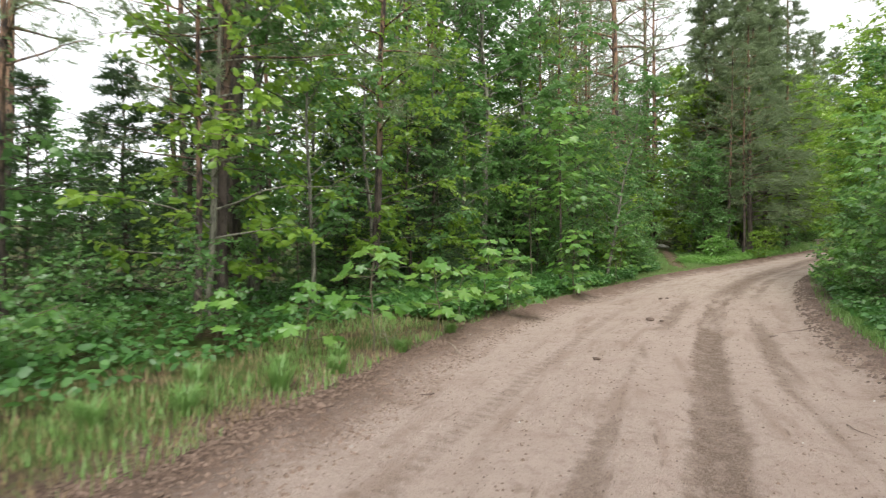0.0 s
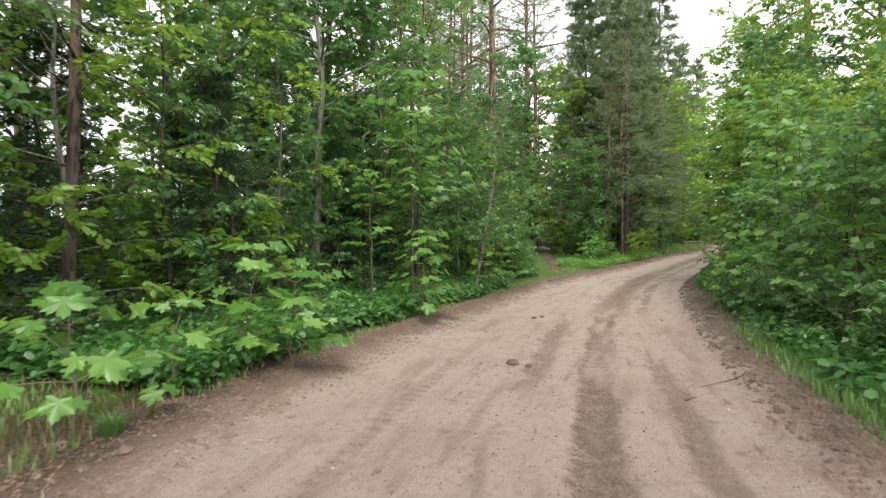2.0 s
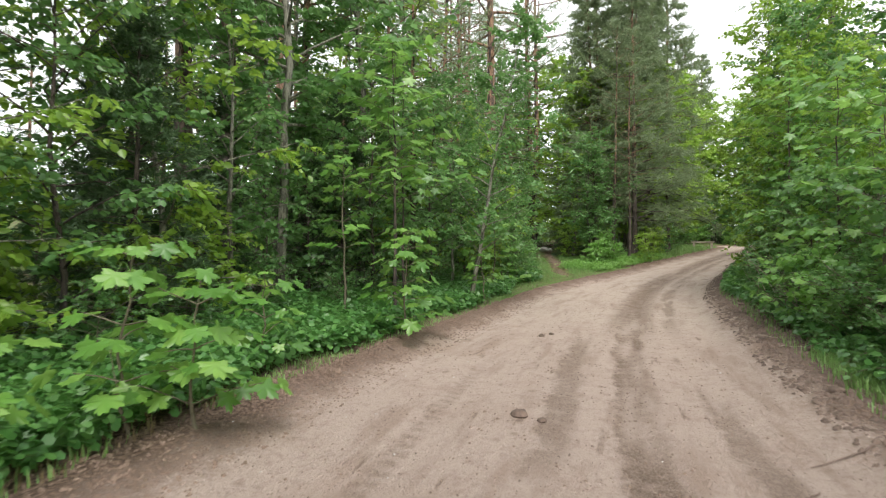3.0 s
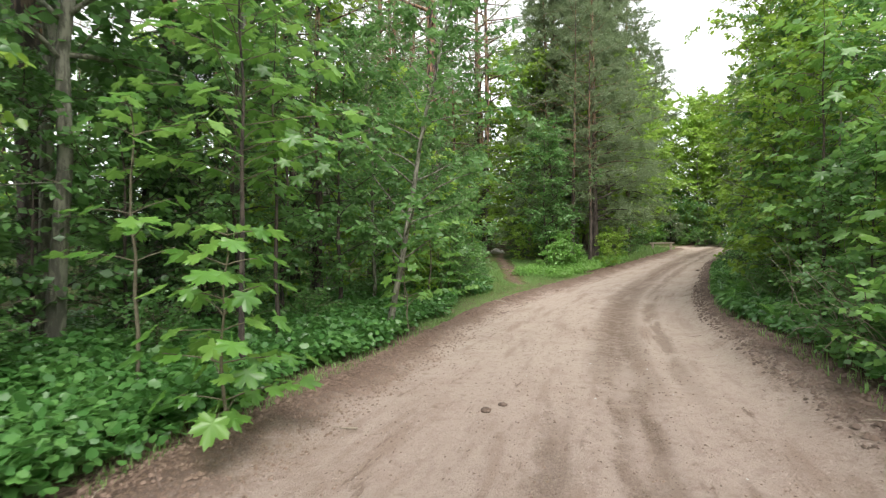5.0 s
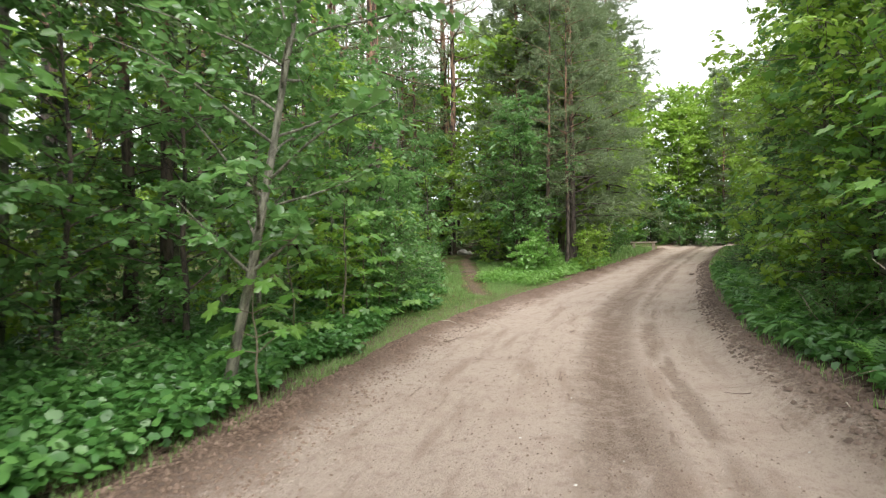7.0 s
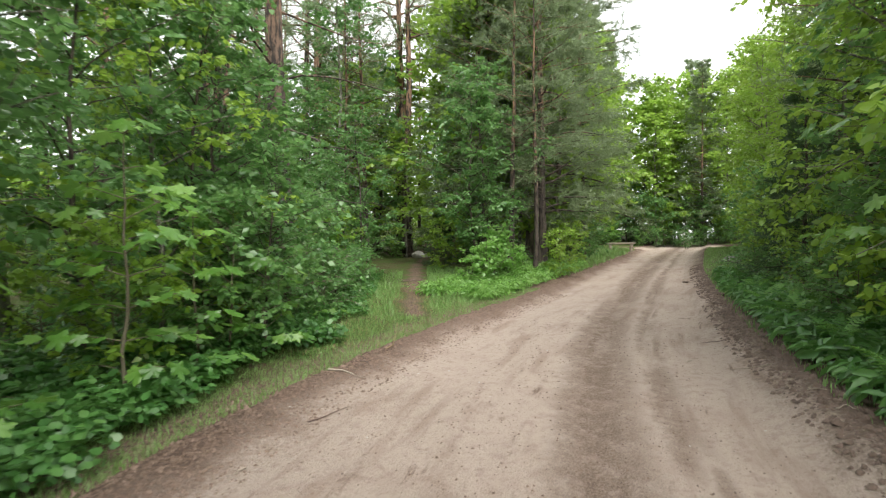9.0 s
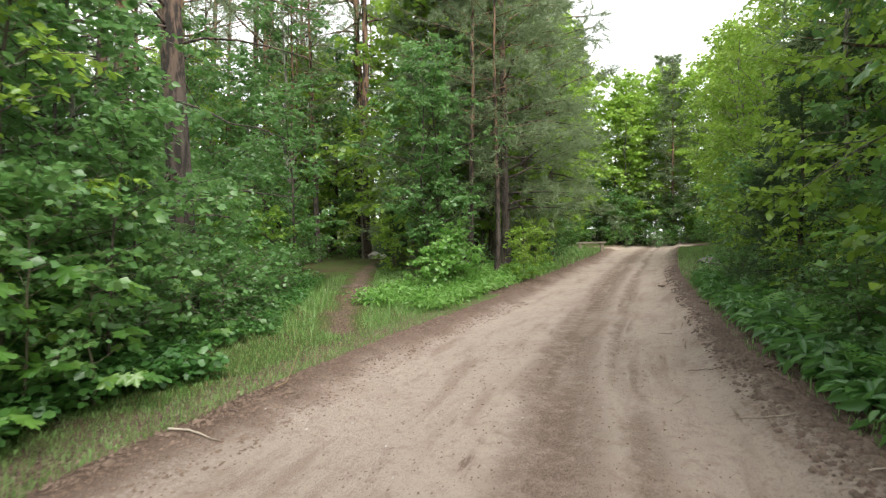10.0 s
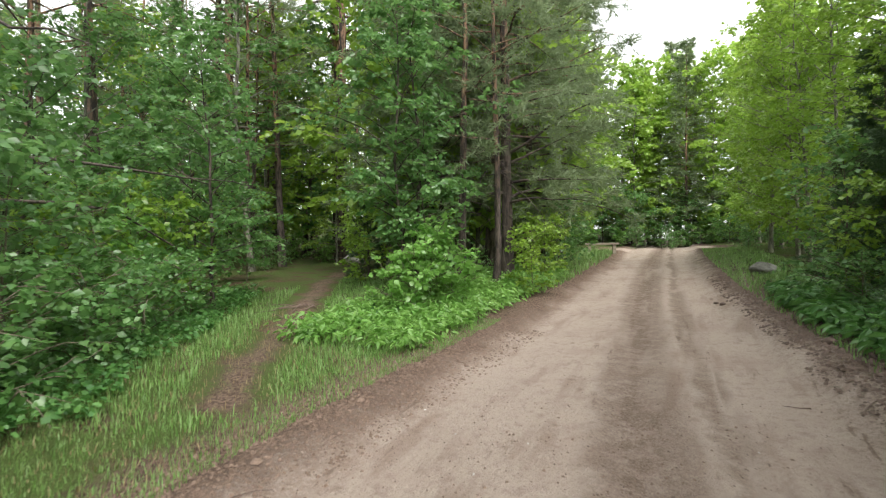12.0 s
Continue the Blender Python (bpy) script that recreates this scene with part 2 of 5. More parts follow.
M_DARK_BARK = bark_material("dark_bark", (0.11, 0.085, 0.07), (0.14, 0.11, 0.085), 2, 6, (0.035, 0.028, 0.024))
M_GREY_BARK = bark_material("grey_bark", (0.27, 0.26, 0.2), (0.29, 0.28, 0.22), 1, 4, (0.12, 0.115, 0.09), 16)
M_TWIG = plain_material("young_bark", (0.09, 0.075, 0.05), (0.17, 0.15, 0.1), 30)
M_CLOD = plain_material("soil_clod", (0.09, 0.06, 0.043), (0.21, 0.145, 0.11), 25, 0.95, 0.8, 0.01)
M_DARK_CLOD = plain_material("dark_soil_clod", (0.055, 0.038, 0.03), (0.15, 0.105, 0.082), 25, 0.95, 0.8, 0.01)
M_STONE = plain_material("pale_stone", (0.36, 0.33, 0.3), (0.62, 0.6, 0.57), 14)
M_GREY_STONE = plain_material("mossy_grey_stone", (0.07, 0.07, 0.055), (0.26, 0.25, 0.22), 9)
M_DEADWOOD = plain_material("bleached_wood", (0.2, 0.16, 0.12), (0.45, 0.39, 0.32), 30)
M_BRUSH = plain_material("dead_brush", (0.08, 0.055, 0.045), (0.2, 0.14, 0.115), 20)

# ---- the road's line, its width and the lie of the land ----
CX = [-12.5, -5.6, 0.45, 2.49, 4.72, 6.57, 9.01, 12.03, 15.35, 18.92, 26.8, 33.5, 50.0, 110.0]
CY = [-30.0, -12.6, 1.62, 6.8, 10.68, 13.42, 17.25, 20.57, 23.5, 26.77, 33.8, 39.8, 54.0, 105.0]
HALF = [2.4, 2.4, 2.2, 2.38, 2.38, 2.34, 2.4, 2.27, 1.95, 1.72, 1.75, 2.1, 2.2, 2.2]
RUT = [0.3, 0.3, 0.42, 0.82, 0.66, 0.5, 0.6, 0.3, 0.0, -0.02, -0.1, 0.0, 0.0, 0.0]
PROFILE_U = [-400, -60, 0, 9, 14, 19, 24, 28, 33, 45, 55, 62, 90, 400]
PROFILE_Z = [0.0, 0.0, 0.0, 0.05, 0.08, 0.11, 0.27, 0.47, 0.77, 1.3, 1.62, 1.95, 4.2, 9.0]


def dense_line():
    k = np.concatenate([[0], np.cumsum(np.hypot(np.diff(CX), np.diff(CY)))])
    s = np.arange(0, k[-1], 0.25)
    out = []
    for vals in (CX, CY, HALF, RUT):
        v = np.interp(s, k, vals)
        ker = np.hanning(23)
        ker /= ker.sum()
        out.append(np.convolve(np.pad(v, 11, mode="reflect", reflect_type="odd"), ker, mode="valid"))
    return s - k[2], out


LINE_S, (LINE_X, LINE_Y, LINE_H, LINE_R) = dense_line()
TAN_X, TAN_Y = np.gradient(LINE_X, LINE_S), np.gradient(LINE_Y, LINE_S)


def spot(s, v):
    """The place in plan at s metres along the road's middle and v metres to the right of it."""
    s, v = np.asarray(s, float), np.asarray(v, float)
    tx, ty = np.interp(s, LINE_S, TAN_X), np.interp(s, LINE_S, TAN_Y)
    n = np.hypot(tx, ty)
    x = np.interp(s, LINE_S, LINE_X) + v * ty / n + np.where(s < LINE_S[0], (s - LINE_S[0]) * tx / n, 0) + np.where(s > LINE_S[-1], (s - LINE_S[-1]) * tx / n, 0)
    y = np.interp(s, LINE_S, LINE_Y) - v * tx / n + np.where(s < LINE_S[0], (s - LINE_S[0]) * ty / n, 0) + np.where(s > LINE_S[-1], (s - LINE_S[-1]) * ty / n, 0)
    return x, y


def road_coords(x, y):
    d = np.hypot(LINE_X - x, LINE_Y - y)
    k = int(np.argmin(d))
    n = math.hypot(TAN_X[k], TAN_Y[k])
    return LINE_S[k], ((x - LINE_X[k]) * TAN_Y[k] - (y - LINE_Y[k]) * TAN_X[k]) / n


def smooth(a, b, x):
    t = np.clip((x - a) / (b - a), 0, 1)
    return t * t * (3 - 2 * t)


def wave(x, y):
    return (np.sin(x * 0.9 + 1.3 * np.sin(y * 0.7)) + np.sin(y * 1.1 + 2 + np.sin(x * 0.6)) + 0.5 * np.sin(2.3 * x + 1.7 * y) + 0.5 * np.sin(3.1 * y - 2.2 * x)) / 3


TRAIL = ((10.29, 22.96), (10.5, 23.9), (10.83, 24.6), (11.4, 26.2), (12.2, 28.6), (13.7, 32.6), (15.6, 37.0))


def trail_distance(x, y):
    best = np.full(np.shape(x), 99.0)
    for (ax, ay), (bx, by) in zip(TRAIL, TRAIL[1:]):
        t = np.clip(((x - ax) * (bx - ax) + (y - ay) * (by - ay)) / ((bx - ax) ** 2 + (by - ay) ** 2), 0, 1)
        best = np.minimum(best, np.hypot(x - ax - t * (bx - ax), y - ay - t * (by - ay)))
    return best


def height(x, y, s, v):
    """The land's height: a gentle climb, wheel ruts, soft shoulders of pushed-up soil, uneven woodland beside."""
    x, y, s, v = (np.asarray(a, float) for a in (x, y, s, v))
    z = np.interp(0.5 * x + 0.866 * y, PROFILE_U, PROFILE_Z)
    hw, rut = np.interp(s, LINE_S, LINE_H), np.interp(s, LINE_S, LINE_R)
    a = np.abs(v)
    on = smooth(0.0, -0.5, a - hw)
    z = z - on * (0.035 * np.exp(-((v - rut) / 0.2) ** 2) + 0.02 * np.exp(-((v - rut - 0.65) / 0.16) ** 2) + 0.025 * np.exp(-((v - rut + 1.5) / 0.25) ** 2))
    z = z + on * 0.012 * wave(x * 3.1, y * 3.1)
    berm = (0.11 + 0.1 * smooth(8.0, 15.0, s) * smooth(0.5, 1.2, v)) * smooth(-0.7, -0.05, a - hw)
    edge_zone = np.exp(-((a - hw + 0.25) / 0.3) ** 2)
    z = z + berm + edge_zone * (0.035 * wave(x * 5.3, y * 4.7) + 0.03 * wave(x * 13.0, y * 11.0))
    off = smooth(0.1, 3.0, a - hw)
    return z + off * (0.15 + 0.09 * wave(x * 0.8, y * 0.8)) + 0.07 * np.maximum(0, a - 12.0)


def ground_at(x, y):
    s, v = road_coords(x, y)
    return float(height(x, y, s, v))


# ---- mesh makers ----
def mesh_from(name, verts, faces, mat, smoothed=False):
    verts, faces = np.asarray(verts, np.float32), np.asarray(faces, np.int32)
    me = bpy.data.meshes.new(name)
    me.vertices.add(len(verts))
    me.vertices.foreach_set("co", verts.ravel())
    k = faces.shape[1]
    me.loops.add(faces.size)
    me.loops.foreach_set("vertex_index", faces.ravel())
    me.polygons.add(len(faces))
    me.polygons.foreach_set("loop_start", np.arange(0, faces.size, k, dtype=np.int32))
    if smoothed:
        me.polygons.foreach_set("use_smooth", np.ones(len(faces), bool))
    me.materials.append(mat)
    me.update(calc_edges=True)
    return me


def part_of(parent, name, me, label="", m=None):
    ob = new(name, me)
    ob.parent = parent
    if m is not None:
        ob.matrix_basis = m
    return tagged(ob, label) if label else ob


def tubes(lines, sides=6):
    """Round limbs: each line is (points, radii)."""
    vs, fs, base = [], [], 0
    ang = np.arange(sides) * 2 * math.pi / sides
    for pts, rad in lines:
        pts = np.asarray(pts, float)
        d = np.gradient(pts, axis=0)
        d /= np.linalg.norm(d, axis=1)[:, None] + 1e-9
        ref = np.where(np.abs(d[:, 2:3]) > 0.9, [[1.0, 0, 0]], [[0, 0, 1.0]])
        a = np.cross(d, ref)
        a /= np.linalg.norm(a, axis=1)[:, None] + 1e-9
        b = np.cross(d, a)
        r = np.asarray(rad, float)[:, None, None]
        ring = pts[:, None] + r * (np.cos(ang)[None, :, None] * a[:, None] + np.sin(ang)[None, :, None] * b[:, None])
        n = len(pts)
        vs.append(ring.reshape(-1, 3))
        i = np.arange(n - 1)[:, None] * sides + np.arange(sides)[None]
        j = np.arange(n - 1)[:, None] * sides + (np.arange(sides)[None] + 1) % sides
        fs.append((np.stack([i, j, j + sides, i + sides], -1).reshape(-1, 4)) + base)
        base += n * sides
    return np.concatenate(vs), np.concatenate(fs)


OVATE_V = np.array([[0, 0, 0], [-0.31, 0.28, 0.06], [-0.27, 0.66, 0.03], [0, 1, -0.12], [0.27, 0.66, 0.03], [0.31, 0.28, 0.06]])
OVATE_F = np.array([[0, 1, 2, 3], [0, 3, 4, 5]])


FAR_LEAF = (np.array([[0, 0, 0], [-0.4, 0.45, 0.06], [0, 1, -0.08], [0.4, 0.45, 0.06]]), np.array([[0, 1, 2], [0, 2, 3]]))


def leaves(base, along, up, size, tv=OVATE_V, tf=OVATE_F):
    """Many leaves: where each is fixed, which way it points, which way it faces, how long it is."""
    along = along / (np.linalg.norm(along, axis=1)[:, None] + 1e-9)
    side = np.cross(along, up)
    side /= np.linalg.norm(side, axis=1)[:, None] + 1e-9
    nrm = np.cross(side, along)
    v = base[:, None] + size[:, None, None] * (tv[None, :, 0:1] * side[:, None] + tv[None, :, 1:2] * along[:, None] + tv[None, :, 2:3] * nrm[:, None])
    f = tf[None] + (np.arange(len(base)) * len(tv))[:, None, None]
    return v.reshape(-1, 3), f.reshape(-1, tf.shape[1])


def bent(start, direction, length, rng, n=6, lift=0.0, wobble=0.06):
    """A limb: points from start that bend upwards (lift > 0) or droop."""
    d = np.asarray(direction, float)
    d = d / np.linalg.norm(d)
    pts = [np.asarray(start, float)]
    for _ in range(n - 1):
        d = d + np.array([0, 0, lift / n]) + rng.normal(0, wobble, 3)
        d /= np.linalg.norm(d)
        pts.append(pts[-1] + d * length / (n - 1))
    return np.array(pts)


def along_line(pts, t):
    k = t * (len(pts) - 1)
    i = min(int(k), len(pts) - 2)
    return pts[i] + (pts[i + 1] - pts[i]) * (k - i), pts[i + 1] - pts[i]


def twig_sprays(starts, dirs, lengths, per, leaf, rng, flat=0.75):
    """Leaves set by turns left and right along short twigs; returns the twig lines and the leaf arrays."""
    n = len(starts)
    dirs = dirs / np.linalg.norm(dirs, axis=1)[:, None]
    t = np.linspace(0.15, 1.0, per)[None, :, None]
    droop = np.array([0, 0, -0.22])
    pos = starts[:, None] + dirs[:, None] * lengths[:, None, None] * t + droop * lengths[:, None, None] * t ** 2
    side = np.cross(dirs, [0, 0, 1.0])
    side /= np.linalg.norm(side, axis=1)[:, None] + 1e-9
    sg = np.where(np.arange(per) % 2 == 0, 1.0, -1.0)[None, :, None]
    al = dirs[:, None] * 0.55 + side[:, None] * sg * 0.85 + rng.normal(0, 0.32, (n, per, 3)) + np.array([0, 0, -0.4])
    up = np.array([0, 0, 0.75]) + rng.normal(0, flat, (n, per, 3))
    size = leaf * rng.uniform(0.65, 1.25, (n, per))
    pos = pos + rng.normal(0, 0.015, pos.shape)
    lines = [(np.stack([starts[k], starts[k] + dirs[k] * lengths[k] * 0.55 + droop * lengths[k] * 0.3, pos[k, -1]]), (0.006, 0.004, 0.002)) for k in range(n)]
    return lines, pos.reshape(-1, 3), al.reshape(-1, 3), up.reshape(-1, 3), size.reshape(-1)


def broadleaf(name, seed, tall, spread, limbs, twigs, per, leaf, leaf_mat, bark, bare=0.15, radius=0.05, lean=0.0, twig_len=0.55, far=False):
    """A leafy tree or sapling: tapered stem, curved limbs, leafy twigs."""
    rng = np.random.default_rng(seed)
    n = 12
    zz = np.linspace(0, tall, n)
    trunk = np.stack([np.cumsum(rng.normal(0, 0.035 * tall / 6, n)) + lean * zz, np.cumsum(rng.normal(0, 0.035 * tall / 6, n)), zz], 1)
    trunk -= trunk[0] * [1, 1, 0]
    trunk[0, 2] = -0.15
    lines = [(trunk, radius * (1 - 0.9 * (zz / tall)) * np.where(zz == 0, 1.35, 1))]
    st, di, le = [], [], []
    for k in range(limbs):
        t = bare + (0.98 - bare) * (k + rng.uniform(0, 1)) / limbs
        p, _ = along_line(trunk, t)
        az = k * 2.4 + rng.uniform(-0.5, 0.5)
        q = (t - bare) / (1 - bare)
        ln = spread * (0.35 + 0.95 * math.sin(math.pi * min(1, 0.18 + 0.8 * q))) * rng.uniform(0.55, 1.1)
        limb = bent(p, (math.cos(az), math.sin(az), rng.uniform(0.15, 0.75) + 0.5 * q), ln, rng, 6, rng.uniform(-0.5, 0.2), 0.1)
        r0 = max(0.006, radius * 0.42 * (1 - 0.7 * t))
        lines.append((limb, np.linspace(r0, 0.004, 6)))
        for _ in range(twigs):
            u = rng.uniform(0.22, 1.0)
            a, d = along_line(limb, u)
            d = d / np.linalg.norm(d)
            st.append(a)
            di.append(d * 0.5 + np.array([rng.normal(0, 0.7), rng.normal(0, 0.7), rng.normal(0.05, 0.3)]))
            le.append(twig_len * rng.uniform(0.5, 1.2))
    tl, pos, al, up, size = twig_sprays(np.array(st), np.array(di), np.array(le), per, leaf, rng)
    lv, lf = leaves(pos, al, up, size, *(FAR_LEAF if far or tall < 5 else (OVATE_V, OVATE_F)))
    root = new(name)
    wv, wf = tubes(lines, 4 if far else 6)
    part_of(root, "trunk", mesh_from("trunk", wv, wf, bark, True))
    tv, tf = tubes(tl[::4] if far else tl[::2], 3)
    tagged(part_of(root, "twig_work", mesh_from("twig_work", tv, tf, M_TWIG, True)), kind="stuff")
    part_of(root, "crown", mesh_from("crown", lv, lf, leaf_mat))
    return root


def needle_tufts(pos, d, rng, blades, length, width):
    n = len(pos)
    d = d / (np.linalg.norm(d, axis=1)[:, None] + 1e-9)
    w = d[:, None] * 0.75 + rng.normal(0, 0.55, (n, blades, 3))
    w /= np.linalg.norm(w, axis=2)[:, :, None]
    s = np.cross(w, rng.normal(0, 1, (n, blades, 3)))
    s /= np.linalg.norm(s, axis=2)[:, :, None] + 1e-9
    b = pos[:, None] + d[:, None] * rng.uniform(-0.5, 0.5, (n, blades, 1)) * length
    ln = length * rng.uniform(0.7, 1.25, (n, blades, 1))
    v = np.stack([b - s * width / 2, b + s * width / 2, b + w * ln], 2)
    f = np.arange(n * blades * 3).reshape(-1, 3)
    return v.reshape(-1, 3), f


def conifer(name, seed, tall, reach, limbs, twigs, tufts, blades, length, width, needle_mat, bark, bare=0.5, radius=0.14, lift=-0.3, conical=False, stubs=14, stub_reach=2.3):
    """A pine or spruce: straight trunk, whorled limbs, needle tufts on their twigs."""
    rng = np.random.default_rng(seed)
    n = 12
    zz = np.linspace(0, tall, n)
    trunk = np.stack([np.cumsum(rng.normal(0, 0.03, n)), np.cumsum(rng.normal(0, 0.03, n)), zz], 1)
    trunk -= trunk[0] * [1, 1, 0]
    trunk[0, 2] = -0.2
    lines = [(trunk, radius * (1 - 0.88 * zz / tall) * np.where(zz == 0, 1.3, 1))]
    pos, dirs = [], []
    for k in range(limbs):
        t = bare + (0.99 - bare) * (k + rng.uniform(0, 1)) / limbs
        p, _ = along_line(trunk, t)
        q = (t - bare) / (1 - bare)
        az = k * 2.4 + rng.uniform(-0.6, 0.6)
        ln = reach * ((1.05 - q) if conical else (0.45 + 0.8 * math.sin(math.pi * min(1.0, 0.2 + 0.75 * q)))) * rng.uniform(0.65, 1.1) + 0.15
        limb = bent(p, (math.cos(az), math.sin(az), rng.uniform(-0.1, 0.5) + (0.3 * q)), ln, rng, 6, lift, 0.09)
        lines.append((limb, np.linspace(max(0.012, radius * 0.28 * (1 - 0.6 * q)), 0.005, 6)))
        for _ in range(twigs):
            a, d = along_line(limb, rng.uniform(0.15, 1.0) ** 0.8)
            d = d / np.linalg.norm(d) * 0.6 + rng.normal(0, 0.5, 3) * [1, 1, 0.5]
            d /= np.linalg.norm(d)
            for u in range(tufts):
                pos.append(a + d * (0.1 + 0.55 * (u + rng.uniform()) / tufts) * min(1.0, 0.35 + ln * 0.35) + rng.normal(0, 0.03, 3))
                dirs.append(d)
    for k in range(stubs):
        p, _ = along_line(trunk, rng.uniform(0.08, bare + 0.1))
        az = rng.uniform(0, 6.28)
        lines.append((bent(p, (math.cos(az), math.sin(az), rng.uniform(-0.3, 0.3)), rng.uniform(0.17, 1.0) * stub_reach, rng, 6, -0.45, 0.12), np.linspace(0.016 * (stub_reach / 2.3) ** 0.5, 0.004, 6)))
    nv, nf = needle_tufts(np.array(pos), np.array(dirs), rng, blades, length, width)
    root = new(name)
    wv, wf = tubes(lines, 6)
    part_of(root, "trunk", mesh_from("trunk", wv, wf, bark, True))
    part_of(root, "crown", mesh_from("crown", nv, nf, needle_mat))
    return root


# ---- ground and road ----
def ribbon(name, ss, vv, mat):
    """A stretch of land laid along the road: ss metres along, vv from edge to edge in shares (road) or metres past the edge (ground)."""
    S, V = np.meshgrid(ss, vv, indexing="ij")
    hw = np.interp(S, LINE_S, LINE_H)
    A = V * hw if name == "road" else V + np.where(np.arange(len(vv)) < len(vv) // 2, -1, 1)[None] * hw
    X, Y = spot(S, A)
    Z = height(X, Y, S, A)
    n, m = S.shape
    i = np.arange(n - 1)[:, None] * m + np.arange(m - 1)[None]
    f = np.stack([i, i + m, i + m + 1, i + 1], -1)
    if name != "road":
        mid = len(vv) // 2 - 1
        f = np.delete(f, mid, axis=1)
    f = f.reshape(-1, 4)[:, ::-1]
    me = mesh_from(name, np.stack([X, Y, Z], -1).reshape(-1, 3), f, mat, True)
    me.uv_layers.new(name="along_across"), me.uv_layers.new(name="edge_rut")
    u1, u2 = me.uv_layers["along_across"], me.uv_layers["edge_rut"]
    li = f.ravel()
    rut = np.interp(S, LINE_S, LINE_R)
    past = np.abs(A) - hw
    td = trail_distance(X, Y)
    past = np.where((np.abs(A) > hw) & (td < 2.0), np.minimum(past, 0.27 + np.maximum(0, td - 0.05) * 1.5), past)
    cross = np.maximum(np.abs(S - 51.5) - 2.2, np.abs(A) - 2.9)
    past = np.where(S > 46, np.minimum(past, cross), past)
    u1.data.foreach_set("uv", np.stack([S.ravel()[li], A.ravel()[li]], -1).astype(np.float32).ravel())
    u2.data.foreach_set("uv", np.stack([past.ravel()[li], (A - rut).ravel()[li]], -1).astype(np.float32).ravel())
    return tagged(new(name, me), kind="structure")


near = np.arange(-3.0, 30.0, 0.08)
ALONG = np.concatenate([np.linspace(-30, -3.2, 30), near, np.linspace(30.2, 70, 80)])
tagged(ribbon("road", ALONG, np.linspace(-1, 1, 72), M_ROAD), "pale packed sand forest road with dark damp wheel ruts", "road")
far_v = np.concatenate([np.linspace(0, 1.2, 14), np.linspace(1.4, 8, 24), [10, 14, 20, 30, 60]])
tagged(ribbon("ground", np.concatenate([[-60, -45], ALONG, [80, 100, 125]]), np.concatenate([-far_v[::-1], far_v]), M_GROUND), "forest floor of brown litter, moss and loose soil", "ground")


def far_ground():
    """The land beyond the woods, out to the horizon."""
    a = np.linspace(0, 2 * math.pi, 49)[:-1]
    rings = [(40, -0.8), (130, 2.0), (400, 8.0), (3000, 10.0)]
    v = np.concatenate([np.stack([10 + r * np.cos(a), 20 + r * np.sin(a), np.full(48, z)], 1) for r, z in rings])
    i = np.arange(3)[:, None] * 48 + np.arange(48)[None]
    j = np.arange(3)[:, None] * 48 + (np.arange(48)[None] + 1) % 48
    me = mesh_from("ground", v, np.stack([i, i + 48, j + 48, j], -1).reshape(-1, 4)[:, ::-1], plain_material("far_floor", (0.05, 0.06, 0.025), (0.1, 0.11, 0.045), 0.5))
    tagged(new("ground", me), "distant dark green woodland floor", "ground", kind="structure")


far_ground()


# ---- trees ----
def placed(protos, places, group, rng, scale=(0.85, 1.15), turn=None):
    """Sets trees at (x, y) places; the first use of each kind is the built one, the rest are copies."""
    used = {}
    for k, pl in enumerate(places):
        x, y = pl[0], pl[1]
        c = pl[2] if len(pl) > 2 and pl[2] is not None else int(rng.integers(len(protos)))
        sc = pl[3] if len(pl) > 3 else rng.uniform(*scale)
        rz = pl[4] if len(pl) > 4 else rng.uniform(0, 360)
        tip = pl[5] if len(pl) > 5 else rng.uniform(-2.5, 2.5)
        m = pose(x, y, ground_at(x, y) - 0.02, 0, tip, 0) @ pose(0, 0, 0, 0, 0, rz) @ Matrix.Scale(sc, 4)
        ob = protos[c]
        if c in used:
            copy_thing(ob, m)
        else:
            used[c] = True
            ob.matrix_basis = m
            ob["group"] = group
    for c, ob in enumerate(protos):
        if c not in used:
            for o in list(ob.children_recursive) + [ob]:
                bpy.data.objects.remove(o)


def toward(t_eye, heading, px, depth):
    """A place depth metres ahead of a stand on the road, px to the side per metre ahead."""
    h = radians(heading)
    fx, fy = math.sin(h), math.cos(h)
    return t_eye[0] + depth * fx + px * depth * fy, t_eye[1] + depth * fy - px * depth * fx


rng = np.random.default_rng(7)
A0, A1, A2, A3, A4 = (0.0, 0.0), (3.05, 7.32), (5.67, 11.68), (9.39, 16.7), (10.06, 18.24)

